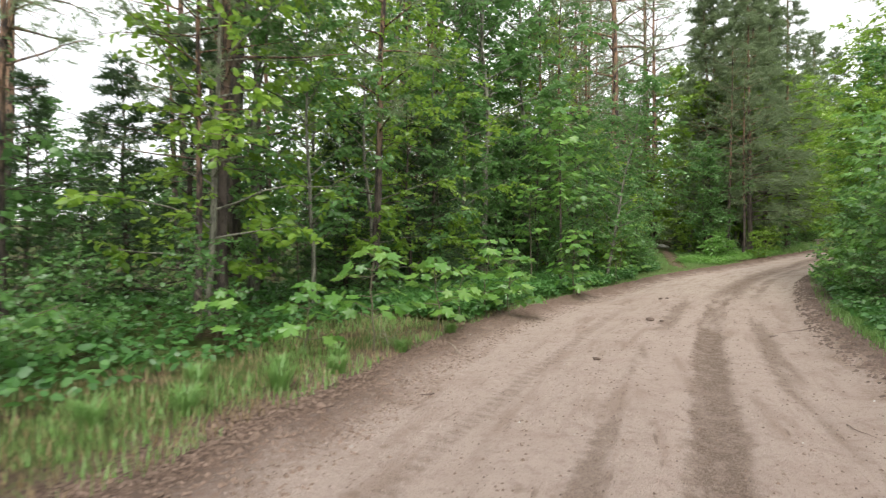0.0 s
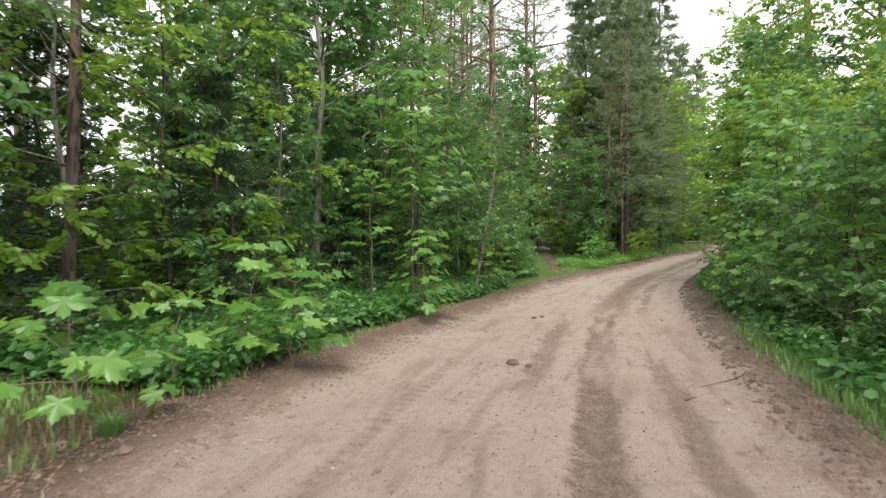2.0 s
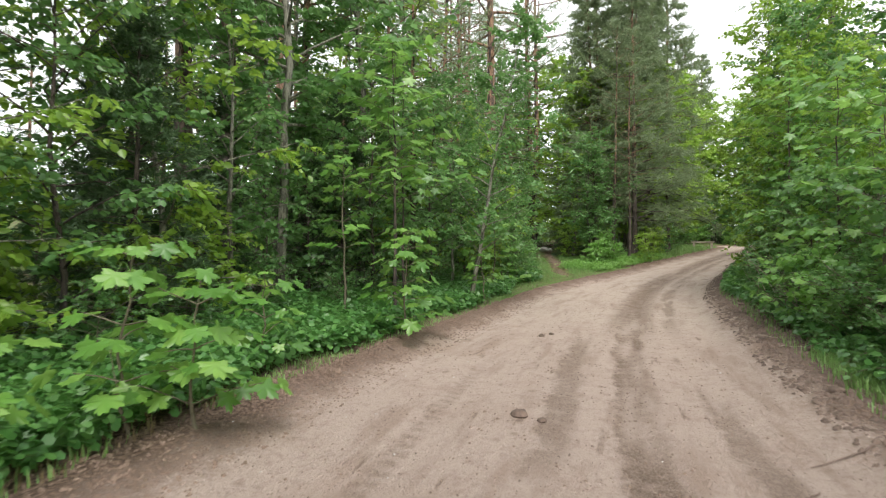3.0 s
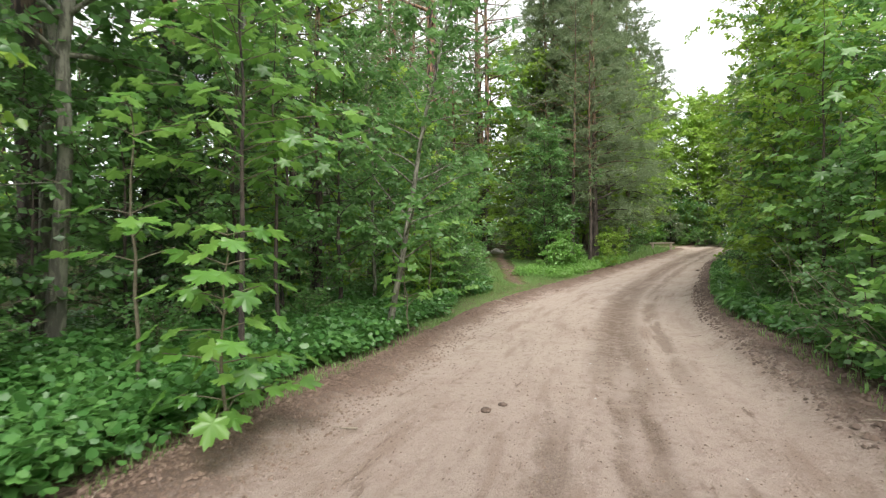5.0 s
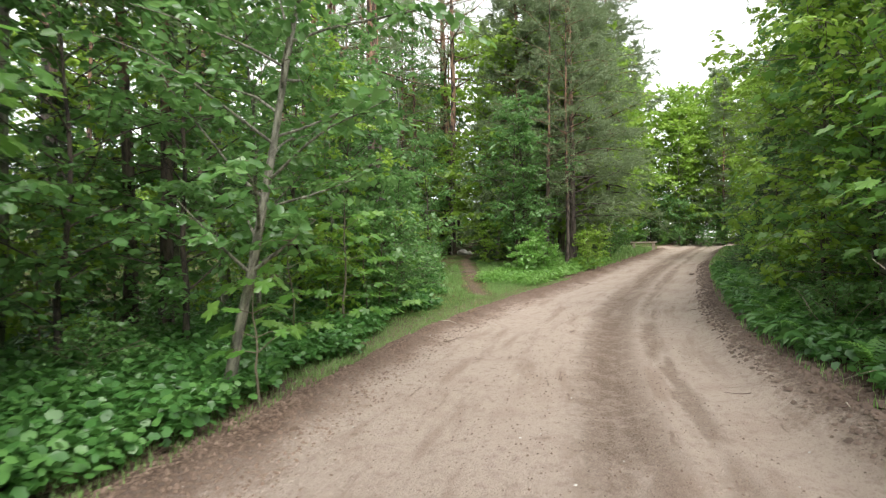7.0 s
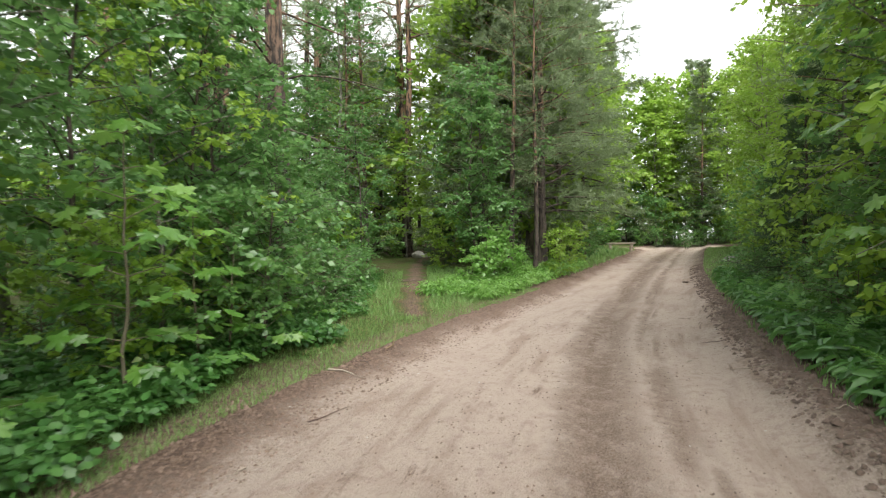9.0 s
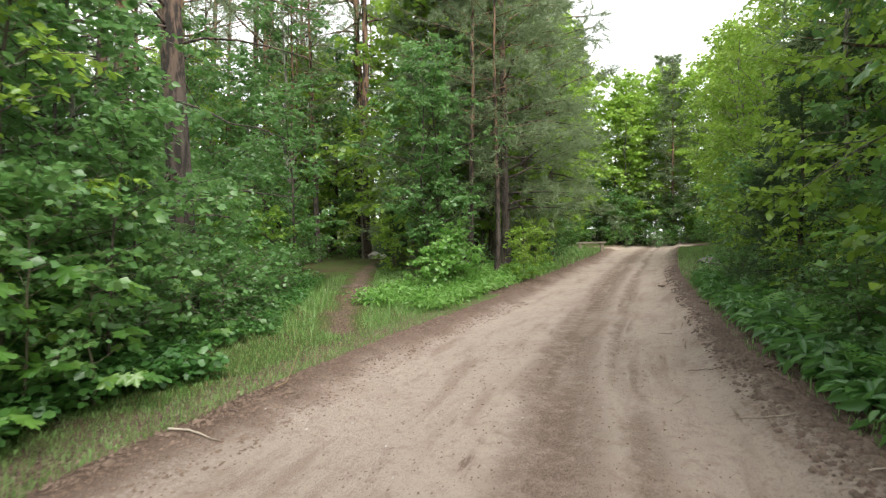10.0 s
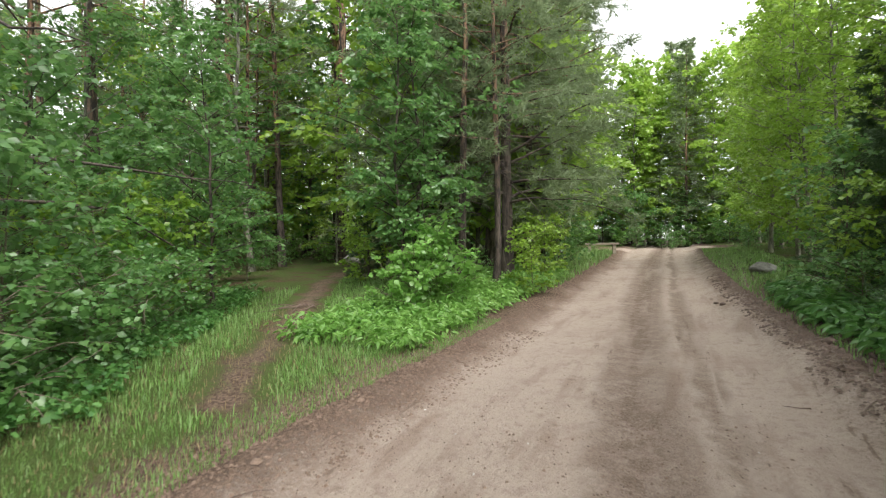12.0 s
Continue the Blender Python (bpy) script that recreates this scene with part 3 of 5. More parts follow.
PINES = [conifer("pine_tree", 11 + k, h, 2.3, 30, 8, 3, 11, 0.19, 0.022, M_NEEDLE, M_PINE_BARK, b, r, -0.1) for k, (h, b, r) in enumerate([(17, 0.38, 0.15), (19, 0.45, 0.18), (15, 0.32, 0.12)])]
PINES.append(conifer("pine_tree", 19, 19, 2.6, 30, 8, 3, 11, 0.19, 0.022, M_NEEDLE, M_PINE_BARK, 0.4, 0.21, -0.1, False, 26, 4.6))
for ob in PINES:
    tagged(ob, "tall pine with flaking reddish brown bark and high needle crown", "pine tree")
pine_places = [
    (-2.85, 6.85, 2, 0.72), (-5.23, 12.3, 1, 1.25), (-3.8, 11.0, 2, 0.95), (-3.05, 6.5, 2, 0.6), (*toward(A0, 0, -0.835, 6.2), 2, 0.75),
    (-1.24, 9.32, 2, 0.9), (-0.86, 18.88, 0, 0.85), (-3.8, 9.2, 1, 0.95),
    (*toward(A1, 14.5, -0.625, 9), 1, 0.95), (1.19, 19.1, 0, 1.1), (*toward(A1, 14.5, -0.8, 9.5), 2, 0.8),
    (4.04, 18.59, 2, 1.0), (3.6, 18.75, 2, 1.05),
    (8.15, 24.7, 3, 1.05), (8.14, 31.7, 0, 1.1), (15.19, 38.5, 1, 1.0), (12.7, 36.3, 0, 1.0), (11.6, 35.1, 2, 1.1), (21.07, 22.04, 1, 0.95), (*toward(A3, 25.5, -0.83, 8.8), 0, 1.2), (7.1, 26.6, 0, 1.0), (16.4, 18.9, 2, 1.0),
    (*toward(A4, 25.2, -0.8, 11.5), 2, 1.2), (*toward(A4, 25.2, -0.76, 14.5), 0, 1.0), (*toward(A4, 25.2, -0.58, 16.5), 2, 1.1), (*toward(A4, 25.2, -0.5, 20), 0, 1.0), (*toward(A4, 25.2, -0.43, 23), 1, 1.0), (*toward(A4, 25.2, -0.25, 25), 2, 1.0), (*toward(A4, 25.2, -0.19, 29), 0, 1.0), (*toward(A4, 25.2, -0.66, 25), 0, 1.0), (*toward(A4, 25.2, -0.36, 18), 2, 1.05), (*toward(A4, 25.2, -0.31, 20.5), 2, 1.0), (16.1, 42.3, 1, 1.1), (18.5, 46.0, 0, 1.0),
    (15.07, 28.1, 2, 1.05), (15.65, 27.6, 2, 0.9),
]
for k in range(28):
    s, v = rng.uniform(-8, 48), -rng.uniform(9, 30)
    x, y = (float(a) for a in spot(s, v))
    if trail_distance(x, y) > 1.6 and math.hypot(x - 10, y - 31) > 8:
        pine_places.append((x, y))
for k in range(12):
    x, y = (float(a) for a in spot(rng.uniform(20, 48), -rng.uniform(15, 24)))
    if trail_distance(x, y) > 1.6:
        pine_places.append((x, y))
for k in range(10):
    x, y = (float(a) for a in spot(rng.uniform(-15, 46), rng.uniform(9, 22)))
    pine_places.append((x, y))
placed(PINES, pine_places, "pines of the wood", rng)

DENSE = [conifer("conifer_tree", 31 + k, h, w, 92, 11, 4, 10, 0.2, 0.027, M_NEEDLE, M_PINE_BARK, 0.11, 0.14, -0.35, True, 8) for k, (h, w) in enumerate([(17, 2.7), (15, 2.5)])]
for ob in DENSE:
    tagged(ob, "tall grey-green conifer with branches down to the ground", "conifer")
placed(DENSE, [(16.1, 31.0, 0, 1.0), (16.7, 28.8, 1, 1.05), (17.4, 30.8, 0, 1.1), (19.3, 31.9, 1, 1.0), (20.6, 34.6, 0, 0.95), (18.6, 35.5, 0, 1.1), (22.5, 36.8, 1, 0.95), (23.6, 39.8, 0, 0.95), (21.9, 33.7, 0, 1.12), (39.7, 43.15, 1, 0.88), (*toward(A3, 25.5, 0.215, 39), 1, 1.2), (*toward(A3, 25.5, 0.25, 44), 0, 1.1), (*toward(A4, 25.2, 0.44, 41), 1, 1.0), (*toward(A4, 25.2, 0.385, 47), 0, 0.9), (*toward(A4, 25.2, 0.5, 48), 1, 0.95), (*(float(a) for a in spot(32.0, -5.2)), 1, 1.0), (*(float(a) for a in spot(35.5, -5.6)), 1, 1.05)], "conifers beside the road", rng)

SPRUCES = [conifer("spruce_tree", 51 + k, h, w, 64, 8, 4, 8, 0.16, 0.03, M_SPRUCE, M_DARK_BARK, 0.05, 0.09, -0.45, True, 6) for k, (h, w) in enumerate([(8.5, 1.7), (6.5, 1.5)])]
for ob in SPRUCES:
    tagged(ob, "dark green spruce with drooping branches beside the road, some added as dark backdrop", "spruce")
# Several of the left ones are added only to darken the wood's interior.
spruce_places = [(17.1, 20.6, 0, 0.52), (18.7, 22.0, 0, 0.56), (18.4, 20.2, 1, 0.75), (21.2, 23.4, 1, 0.9), (-0.3, 11.6, 1, 0.8), (-1.9, 10.2, 1, 0.8), (2.2, 16.6, 1, 0.9), (-4.6, 9.6, 1, 1.0), (-6.0, 7.6, 0, 0.8), (2.6, 19.5, 0, 0.8), (0.0, 14.8, 1, 0.8), (-0.8, 13.0, 1, 0.85), (1.5, 17.0, 1, 0.75), (-2.2, 11.8, 0, 0.95), (-0.9, 12.6, 0, 0.75), (-5.0, 8.4, 1, 0.8), (-6.5, 9.8, 0, 0.8), (-4.4, 12.8, 0, 0.9), (14.2, 31.6, 1, 0.5)]
for s0, v0 in ((28.6, 3.3), (30.4, 3.5), (32.0, 4.0)):
    x, y = (float(a) for a in spot(s0, v0))
    spruce_places.append((x, y, 1, rng.uniform(0.5, 0.62)))
# Added behind the right hedge to stand for the shade under its trees.
for s0 in np.arange(9.0, 24.0, 1.5):
    x, y = (float(a) for a in spot(s0, rng.uniform(5.4, 6.8)))
    spruce_places.append((x, y, 1, rng.uniform(0.5, 0.68)))
# Added row: a dark backdrop for the left wood that hides the low sky.
for s0 in np.arange(0.0, 21.0, 1.1):
    x, y = (float(a) for a in spot(s0, -rng.uniform(11.0, 17.0)))
    spruce_places.append((x, y, int(rng.integers(2)), rng.uniform(0.55, 0.8)))
# Low row added past the junction as the dark band under the far crowns.
for k in range(20):
    x, y = (float(a) for a in spot(60 + rng.uniform(0, 4), -15 + k * 1.6))
    spruce_places.append((x, y, 1, rng.uniform(0.55, 0.95)))
placed(SPRUCES, spruce_places, "spruces of the wood", rng)

BROAD = [
    broadleaf("broadleaf_tree", 71, 7.5, 1.6, 34, 9, 11, 0.125, M_LEAF, M_GREY_BARK, 0.16, 0.06),
    broadleaf("broadleaf_tree", 72, 6.0, 1.45, 30, 9, 11, 0.12, M_LEAF, M_DARK_BARK, 0.12, 0.05),
    broadleaf("broadleaf_tree", 73, 9.5, 1.8, 38, 9, 11, 0.13, M_LEAF, M_GREY_BARK, 0.25, 0.075),
    broadleaf("broadleaf_tree", 74, 7.0, 1.6, 34, 9, 11, 0.125, M_LEAF_PALE, M_GREY_BARK, 0.1, 0.055),
    broadleaf("broadleaf_tree", 75, 9.0, 1.9, 40, 9, 11, 0.13, M_LEAF_PALE, M_GREY_BARK, 0.1, 0.07),
]
LABELS = ["slender leafy tree with grey bark and fresh green leaves", "young leafy tree with thin dark stem and green leaves", "tall slim leafy tree with bare lower stem", "bright yellow-green young leafy tree at the road edge", "tall bright green leafy tree arching towards the road"]
for ob, lb in zip(BROAD, LABELS):
    tagged(ob, lb, "tree")
broad_places = [(4.9, 15.95, 0, 0.85, 200, 11), (*toward(A1, 14.5, -0.575, 6.6), 2, 1.25), (*toward(A4, 25.2, -0.5, 13.5), 0, 1.1), (*toward(A4, 25.2, -0.68, 10.5), 0, 1.1), (*toward(A4, 25.2, -0.36, 15.5), 2, 1.0), (*toward(A4, 25.2, -0.2, 19), 3, 0.9), (6.5, 20.7, 3, 0.75), (7.0, 22.4, 1, 0.8)]
for s0, v0, c in ((3.4, -4.8, 3), (4.9, -4.4, 0), (6.3, -4.5, 3), (7.6, -4.6, 1), (8.8, -4.6, 3), (10.0, -4.8, 0), (13.2, -4.2, 1), (14.6, -4.4, 3), (15.8, -4.0, 3), (17.0, -3.9, 0), (18.2, -4.2, 3), (19.4, -4.2, 1), (5.5, -6.4, 2), (9.4, -6.6, 2), (11.8, -6.0, 2), (20.6, -4.9, 0), (13.8, -6.6, 2), (16.4, -6.4, 4), (18.8, -6.4, 2), (21.0, -6.9, 1), (22.3, -8.0, 3), (7.5, -7.2, 4), (25.6, -6.0, 3), (27.5, -5.2, 2)):
    x, y = spot(s0, v0 - 0.2)
    if trail_distance(float(x), float(y)) > 0.9:
        broad_places.append((float(x), float(y), 1 if c == 3 and s0 > 13 else c, rng.uniform(0.85, 1.05)))
for s0 in np.arange(4.6, 24.0, 1.3):
    x, y = spot(s0, rng.uniform(4.1, 4.8) - (0.5 if s0 > 17 else 0))
    broad_places.append((float(x), float(y), int(rng.choice([3, 4, 3, 4, 0])), rng.uniform(0.36, 0.46) + 0.2 * float(smooth(7.0, 13.0, s0)) + 0.36 * float(smooth(13.0, 22.0, s0))))
for s0 in np.arange(2.0, 30.0, 2.2):
    x, y = spot(s0, rng.uniform(6.0, 8.5))
    broad_places.append((float(x), float(y), int(rng.choice([4, 2, 4])), rng.uniform(0.42, 0.56) + 0.16 * float(smooth(7.0, 13.0, s0)) + 0.48 * float(smooth(12.0, 21.0, s0))))
for s0, v0, c in ((27.5, 4.6, 3), (30.5, 4.4, 3), (33.0, 5.0, 4), (36.0, 4.6, 3), (39.5, 4.8, 4), (43.0, 5.2, 4), (38.0, -3.9, 3), (41.0, -4.2, 4), (44.5, -4.2, 3)):
    x, y = spot(s0, v0)
    broad_places.append((float(x), float(y), c, rng.uniform(0.8, 1.1)))
for s0 in np.arange(19.0, 45.0, 1.9):
    x, y = spot(s0, rng.uniform(3.9, 5.0))
    broad_places.append((float(x), float(y), int(rng.choice([4, 4, 0])), rng.uniform(0.95, 1.2)))
broad_places += [(14.0, 27.8, 1, 1.25), (13.5, 27.3, 1, 1.15), (4.0, 19.9, 4, 1.2), (2.6, 17.4, 2, 1.15)]
broad_places += [(*toward(A4, 25.2, 0.64, 23), 4, 1.15, 40, 0), (*toward(A4, 25.2, 0.6, 29), 4, 1.3, 130, 0), (*toward(A4, 25.2, 0.56, 35), 4, 1.4, 250, 0)]
placed(BROAD, broad_places, "leafy trees beside the road", rng)

SHRUBS = [
    broadleaf("tall_shrub", 81, 3.0, 1.1, 22, 8, 8, 0.13, M_LEAF, M_TWIG, 0.04, 0.025, twig_len=0.5),
    broadleaf("tall_shrub", 82, 3.8, 1.2, 24, 8, 8, 0.13, M_LEAF, M_DARK_BARK, 0.1, 0.03, twig_len=0.5),
    broadleaf("tall_shrub", 83, 2.4, 1.1, 20, 8, 8, 0.13, M_LEAF_PALE, M_TWIG, 0.04, 0.02, twig_len=0.45),
]
for ob in SHRUBS:
    tagged(ob, "dense green shrub of the woodland understorey", "shrub")
shrub_places = []
for s0 in np.arange(-3.0, 23.0, 0.95):
    x, y = spot(s0, -np.interp(s0, LINE_S, LINE_H) - rng.uniform(2.6, 4.0) - (1.2 if s0 > 20.5 else 0) - (1.6 if s0 < 4 else 0))
    shrub_places.append((float(x), float(y), None, rng.uniform(0.6, 1.0)))
for s0 in np.arange(4.2, 30.0, 1.2):
    x, y = spot(s0, np.interp(s0, LINE_S, LINE_H) + rng.uniform(1.2, 1.8))
    shrub_places.append((float(x), float(y), None, rng.uniform(0.6, 0.95)))
for k in range(30):
    x, y = (float(a) for a in spot(rng.uniform(-4, 46), -rng.uniform(8, 20)))
    if trail_distance(x, y) > 1.5:
        shrub_places.append((x, y, None, rng.uniform(0.8, 1.5)))
for x, y, c, q in ((7.0, 21.7, 0, 0.85), (7.7, 22.9, 1, 0.8), (8.5, 24.1, 0, 0.85), (9.1, 25.6, 0, 0.8), (9.7, 27.2, 2, 0.9), (10.1, 29.0, 1, 0.9), (11.2, 31.5, 0, 0.9), (6.4, 23.4, 1, 1.0), (7.4, 25.4, 0, 1.1), (8.0, 27.6, 1, 1.1), (6.9, 20.9, 0, 0.8), (7.6, 21.1, 1, 0.7), (7.2, 20.3, 0, 0.75), (6.2, 19.6, 2, 0.8), (8.9, 30.5, 0, 1.2), (13.4, 29.3, 2, 0.8), (14.0, 27.2, 1, 0.8), (16.0, 26.8, 2, 0.7), (17.6, 28.6, 2, 0.8), (19.5, 30.2, 0, 0.8)):
    shrub_places.append((x, y, c, q))
for k in range(30):
    x, y = (float(a) for a in spot(56 + rng.uniform(0, 2.5), -22 + k * 1.4))
    shrub_places.append((x, y, int(rng.choice([0, 1, 2])), rng.uniform(0.9, 1.5)))
for k in range(30):
    x, y = (float(a) for a in spot(-6 + k * 1.9, -rng.uniform(18, 26)))
    if trail_distance(x, y) > 1.5:
        shrub_places.append((x, y, None, rng.uniform(1.1, 1.7)))
placed(SHRUBS, shrub_places, "shrubs of the understorey", rng)

FAR_TREES = [
    broadleaf("woodland_tree", 61, 13.0, 2.7, 44, 9, 9, 0.275, M_LEAF, M_DARK_BARK, 0.12, 0.14, twig_len=1.0, far=True),
    broadleaf("woodland_tree", 62, 11.0, 2.5, 44, 9, 9, 0.265, M_LEAF_PALE, M_GREY_BARK, 0.08, 0.1, twig_len=1.0, far=True),
    broadleaf("woodland_tree", 63, 7.0, 2.2, 38, 9, 9, 0.255, M_LEAF, M_DARK_BARK, 0.04, 0.08, twig_len=0.9, far=True),
]
for ob in FAR_TREES:
    tagged(ob, "distant full green broadleaf tree of the wood", "tree")
far_places = []
for k in range(38):
    x, y = (float(a) for a in spot(-8 + k * 1.5, -rng.uniform(19, 34)))
    if trail_distance(x, y) > 1.8:
        far_places.append((x, y, int(rng.choice([0, 2, 2, 2, 2])), rng.uniform(0.65, 0.95)))
for k in range(46):
    x, y = (float(a) for a in spot(58 + (k % 4) * 3.4 + rng.uniform(0, 3), -34 + k * 1.35))
    far_places.append((x, y, int(rng.choice([0, 1, 2, 1])), rng.uniform(0.75, 1.05)))
for k in range(12):
    s0 = rng.uniform(0, 50)
    x, y = (float(a) for a in spot(s0, rng.uniform(9.5, 16)))
    far_places.append((x, y, None, rng.uniform(0.7, 1.0) * (0.62 if s0 < 18 else 1.0)))
for s0, v0, c, q in ((24.5, -11.5, 2, 0.7), (33.5, -4.6, 1, 0.8), (36.5, -4.6, 1, 0.9), (40.0, -4.4, 1, 0.85), (43.5, -4.8, 0, 0.8), (47.5, -5.4, 1, 0.85), (38, -8, 0, 0.9), (44, -8.5, 0, 0.95), (49, -9.5, 1, 1.0), (39.5, 5.0, 1, 0.75), (44, 5.2, 1, 0.8), (48, 5.6, 1, 0.85), (41, 8.5, 0, 0.9), (47, 9, 0, 0.9), (29, 8, 0, 0.7), (38, -14, 1, 0.8), (36, -10.5, 1, 0.9)):
    x, y = (float(a) for a in spot(s0, v0))
    if trail_distance(x, y) > 1.6:
        far_places.append((x, y, c, q))
for k in range(16):
    x, y = (float(a) for a in spot(20 + k * 1.9, -rng.uniform(21, 30)))
    far_places.append((x, y, int(rng.choice([0, 0, 1])), rng.uniform(0.9, 1.15)))
for x, y, c, q in ((14.7, 31.6, 1, 0.85), (12.4, 38.4, 1, 0.8), (9.0, 37.0, 1, 0.7), (14.2, 40.5, 0, 1.1), (17.8, 40.2, 1, 1.2), (12.6, 43.0, 0, 1.1), (19.5, 43.5, 0, 1.1)):
    far_places.append((x, y, c, q))
for s0 in np.arange(34.0, 52.0, 2.3):
    x, y = (float(a) for a in spot(s0, -rng.uniform(4.2, 5.2)))
    far_places.append((x, y, 1, rng.uniform(0.9, 1.15)))
for k in range(11):
    x, y = (float(a) for a in spot(58 + rng.uniform(0, 8), -11 + k * 2.0))
    far_places.append((x, y, 1, rng.uniform(1.0, 1.3)))
for k in range(12):
    x, y = (float(a) for a in spot(rng.uniform(-24, -6), rng.choice([-1, 1]) * rng.uniform(5.5, 11)))
    far_places.append((x, y, None, rng.uniform(0.8, 1.1)))
placed(FAR_TREES, far_places, "far trees of the wood", rng)

# ---- bushes at the road's edge ----
BUSHES = [broadleaf("leafy_bush", 91 + k, h, w, 16, 7, 8, lf, m, M_TWIG, 0.03, 0.014, twig_len=0.35) for k, (h, w, lf, m) in enumerate([(1.2, 0.75, 0.115, M_MAPLE_PALE), (0.9, 0.65, 0.08, M_LEAF), (1.7, 0.9, 0.09, M_LEAF)])]
for ob in BUSHES:
    tagged(ob, "low leafy green bush growing on the verge", "bush")
bush_places = [(8.7, 23.2, 1, 1.0), (9.1, 24.3, 1, 0.95), (8.1, 22.4, 2, 0.75), (9.5, 25.3, 1, 1.0), (8.2, 23.7, 2, 0.9), (7.6, 21.8, 1, 1.0), (10.0, 26.6, 1, 0.9), (13.55, 26.2, 0, 1.0), (13.05, 25.7, 0, 0.8), (14.2, 26.7, 0, 0.75), (8.5, 11.0, 0, 0.8), (9.1, 12.1, 1, 1.0), (7.9, 9.8, 1, 0.9)]
for s0 in np.arange(5.0, 30.0, 1.2):
    x, y = spot(s0, np.interp(s0, LINE_S, LINE_H) + rng.uniform(0.8, 1.3))
    bush_places.append((float(x), float(y), int(rng.integers(1, 3)), rng.uniform(0.6, 0.9)))
for s0 in np.concatenate([[-1.6, -0.4, 0.6, 1.7, 2.8], np.arange(6.0, 20.5, 1.4)]):
    x, y = spot(s0, -np.interp(s0, LINE_S, LINE_H) - rng.uniform(1.5, 2.2) - (0.5 if s0 < 4 else 0))
    bush_places.append((float(x), float(y), int(rng.integers(1, 3)), rng.uniform(0.6, 0.9)))
for k in range(22):
    x, y = (float(a) for a in spot(rng.uniform(0, 48), -rng.uniform(5, 14)))
    if trail_distance(x, y) > 1.2:
        bush_places.append((x, y, None, rng.uniform(0.7, 1.3)))
for k in range(14):
    s0 = rng.uniform(27, 48)
    x, y = (float(a) for a in spot(s0, rng.choice([-1, 1]) * (3.0 + rng.uniform(0, 3))))
    if trail_distance(x, y) > 1.2:
        bush_places.append((x, y, None, rng.uniform(0.5, 0.8)))
for k in range(20):
    x, y = (float(a) for a in spot(rng.uniform(56, 60), -16 + k * 1.6))
    bush_places.append((x, y, None, rng.uniform(0.9, 1.6)))
for k in range(26):
    x, y = (float(a) for a in spot(54.6 + rng.uniform(0, 3.5), -13 + k * 1.05))
    bush_places.append((x, y, int(rng.integers(3)), rng.uniform(0.5, 1.5)))
for k in range(12):
    x, y = (float(a) for a in spot(rng.uniform(47, 50), (1 if k % 2 else -1) * rng.uniform(3.6, 9)))
    bush_places.append((x, y, 2, rng.uniform(0.6, 0.9)))
placed(BUSHES, bush_places, "bushes along the verge", rng)


# ---- maple saplings with single large leaves ----
def maple_leaf_mesh(seed):
    """A five-lobed maple leaf with pointed teeth, folded along its ribs, and its stalk."""
    r = np.random.default_rng(seed)
    tips = [(-116, 0.42), (-58, 0.55), (0, 0.6), (58, 0.55), (116, 0.42)]
    outline = [(180, 0.1)]
    for k, (a, d) in enumerate(tips):
        outline += [(a - 21, d * 0.7), (a - 15, d * 0.86), (a - 9, d * 0.8), (a, d), (a + 9, d * 0.8), (a + 15, d * 0.86), (a + 21, d * 0.7)]
        if k < 4:
            outline.append(((a + tips[k + 1][0]) / 2, 0.3))
    v = [(0.0, 0.0, 0.0)]
    for a, d in outline:
        d *= r.uniform(0.93, 1.07)
        fold = 0.05 * math.cos(radians(a) * 5.8) - 0.32 * d * d + r.uniform(-0.012, 0.012)
        v.append((d * math.sin(radians(a)), d * math.cos(radians(a)), fold))
    f = [(0, k, k % (len(v) - 1) + 1) for k in range(1, len(v))]
    b = len(v)
    v += [(-0.008, 0, 0), (0.008, 0, 0), (0.006, -0.55, 0.1), (-0.006, -0.55, 0.1)]
    f += [(b, b + 1, b + 2), (b, b + 2, b + 3)]
    f = [(a, c, d) for a, d, c in f]
    return mesh_from("leaf", v, f, M_MAPLE)


MAPLE_LEAVES = [maple_leaf_mesh(k) for k in range(4)]


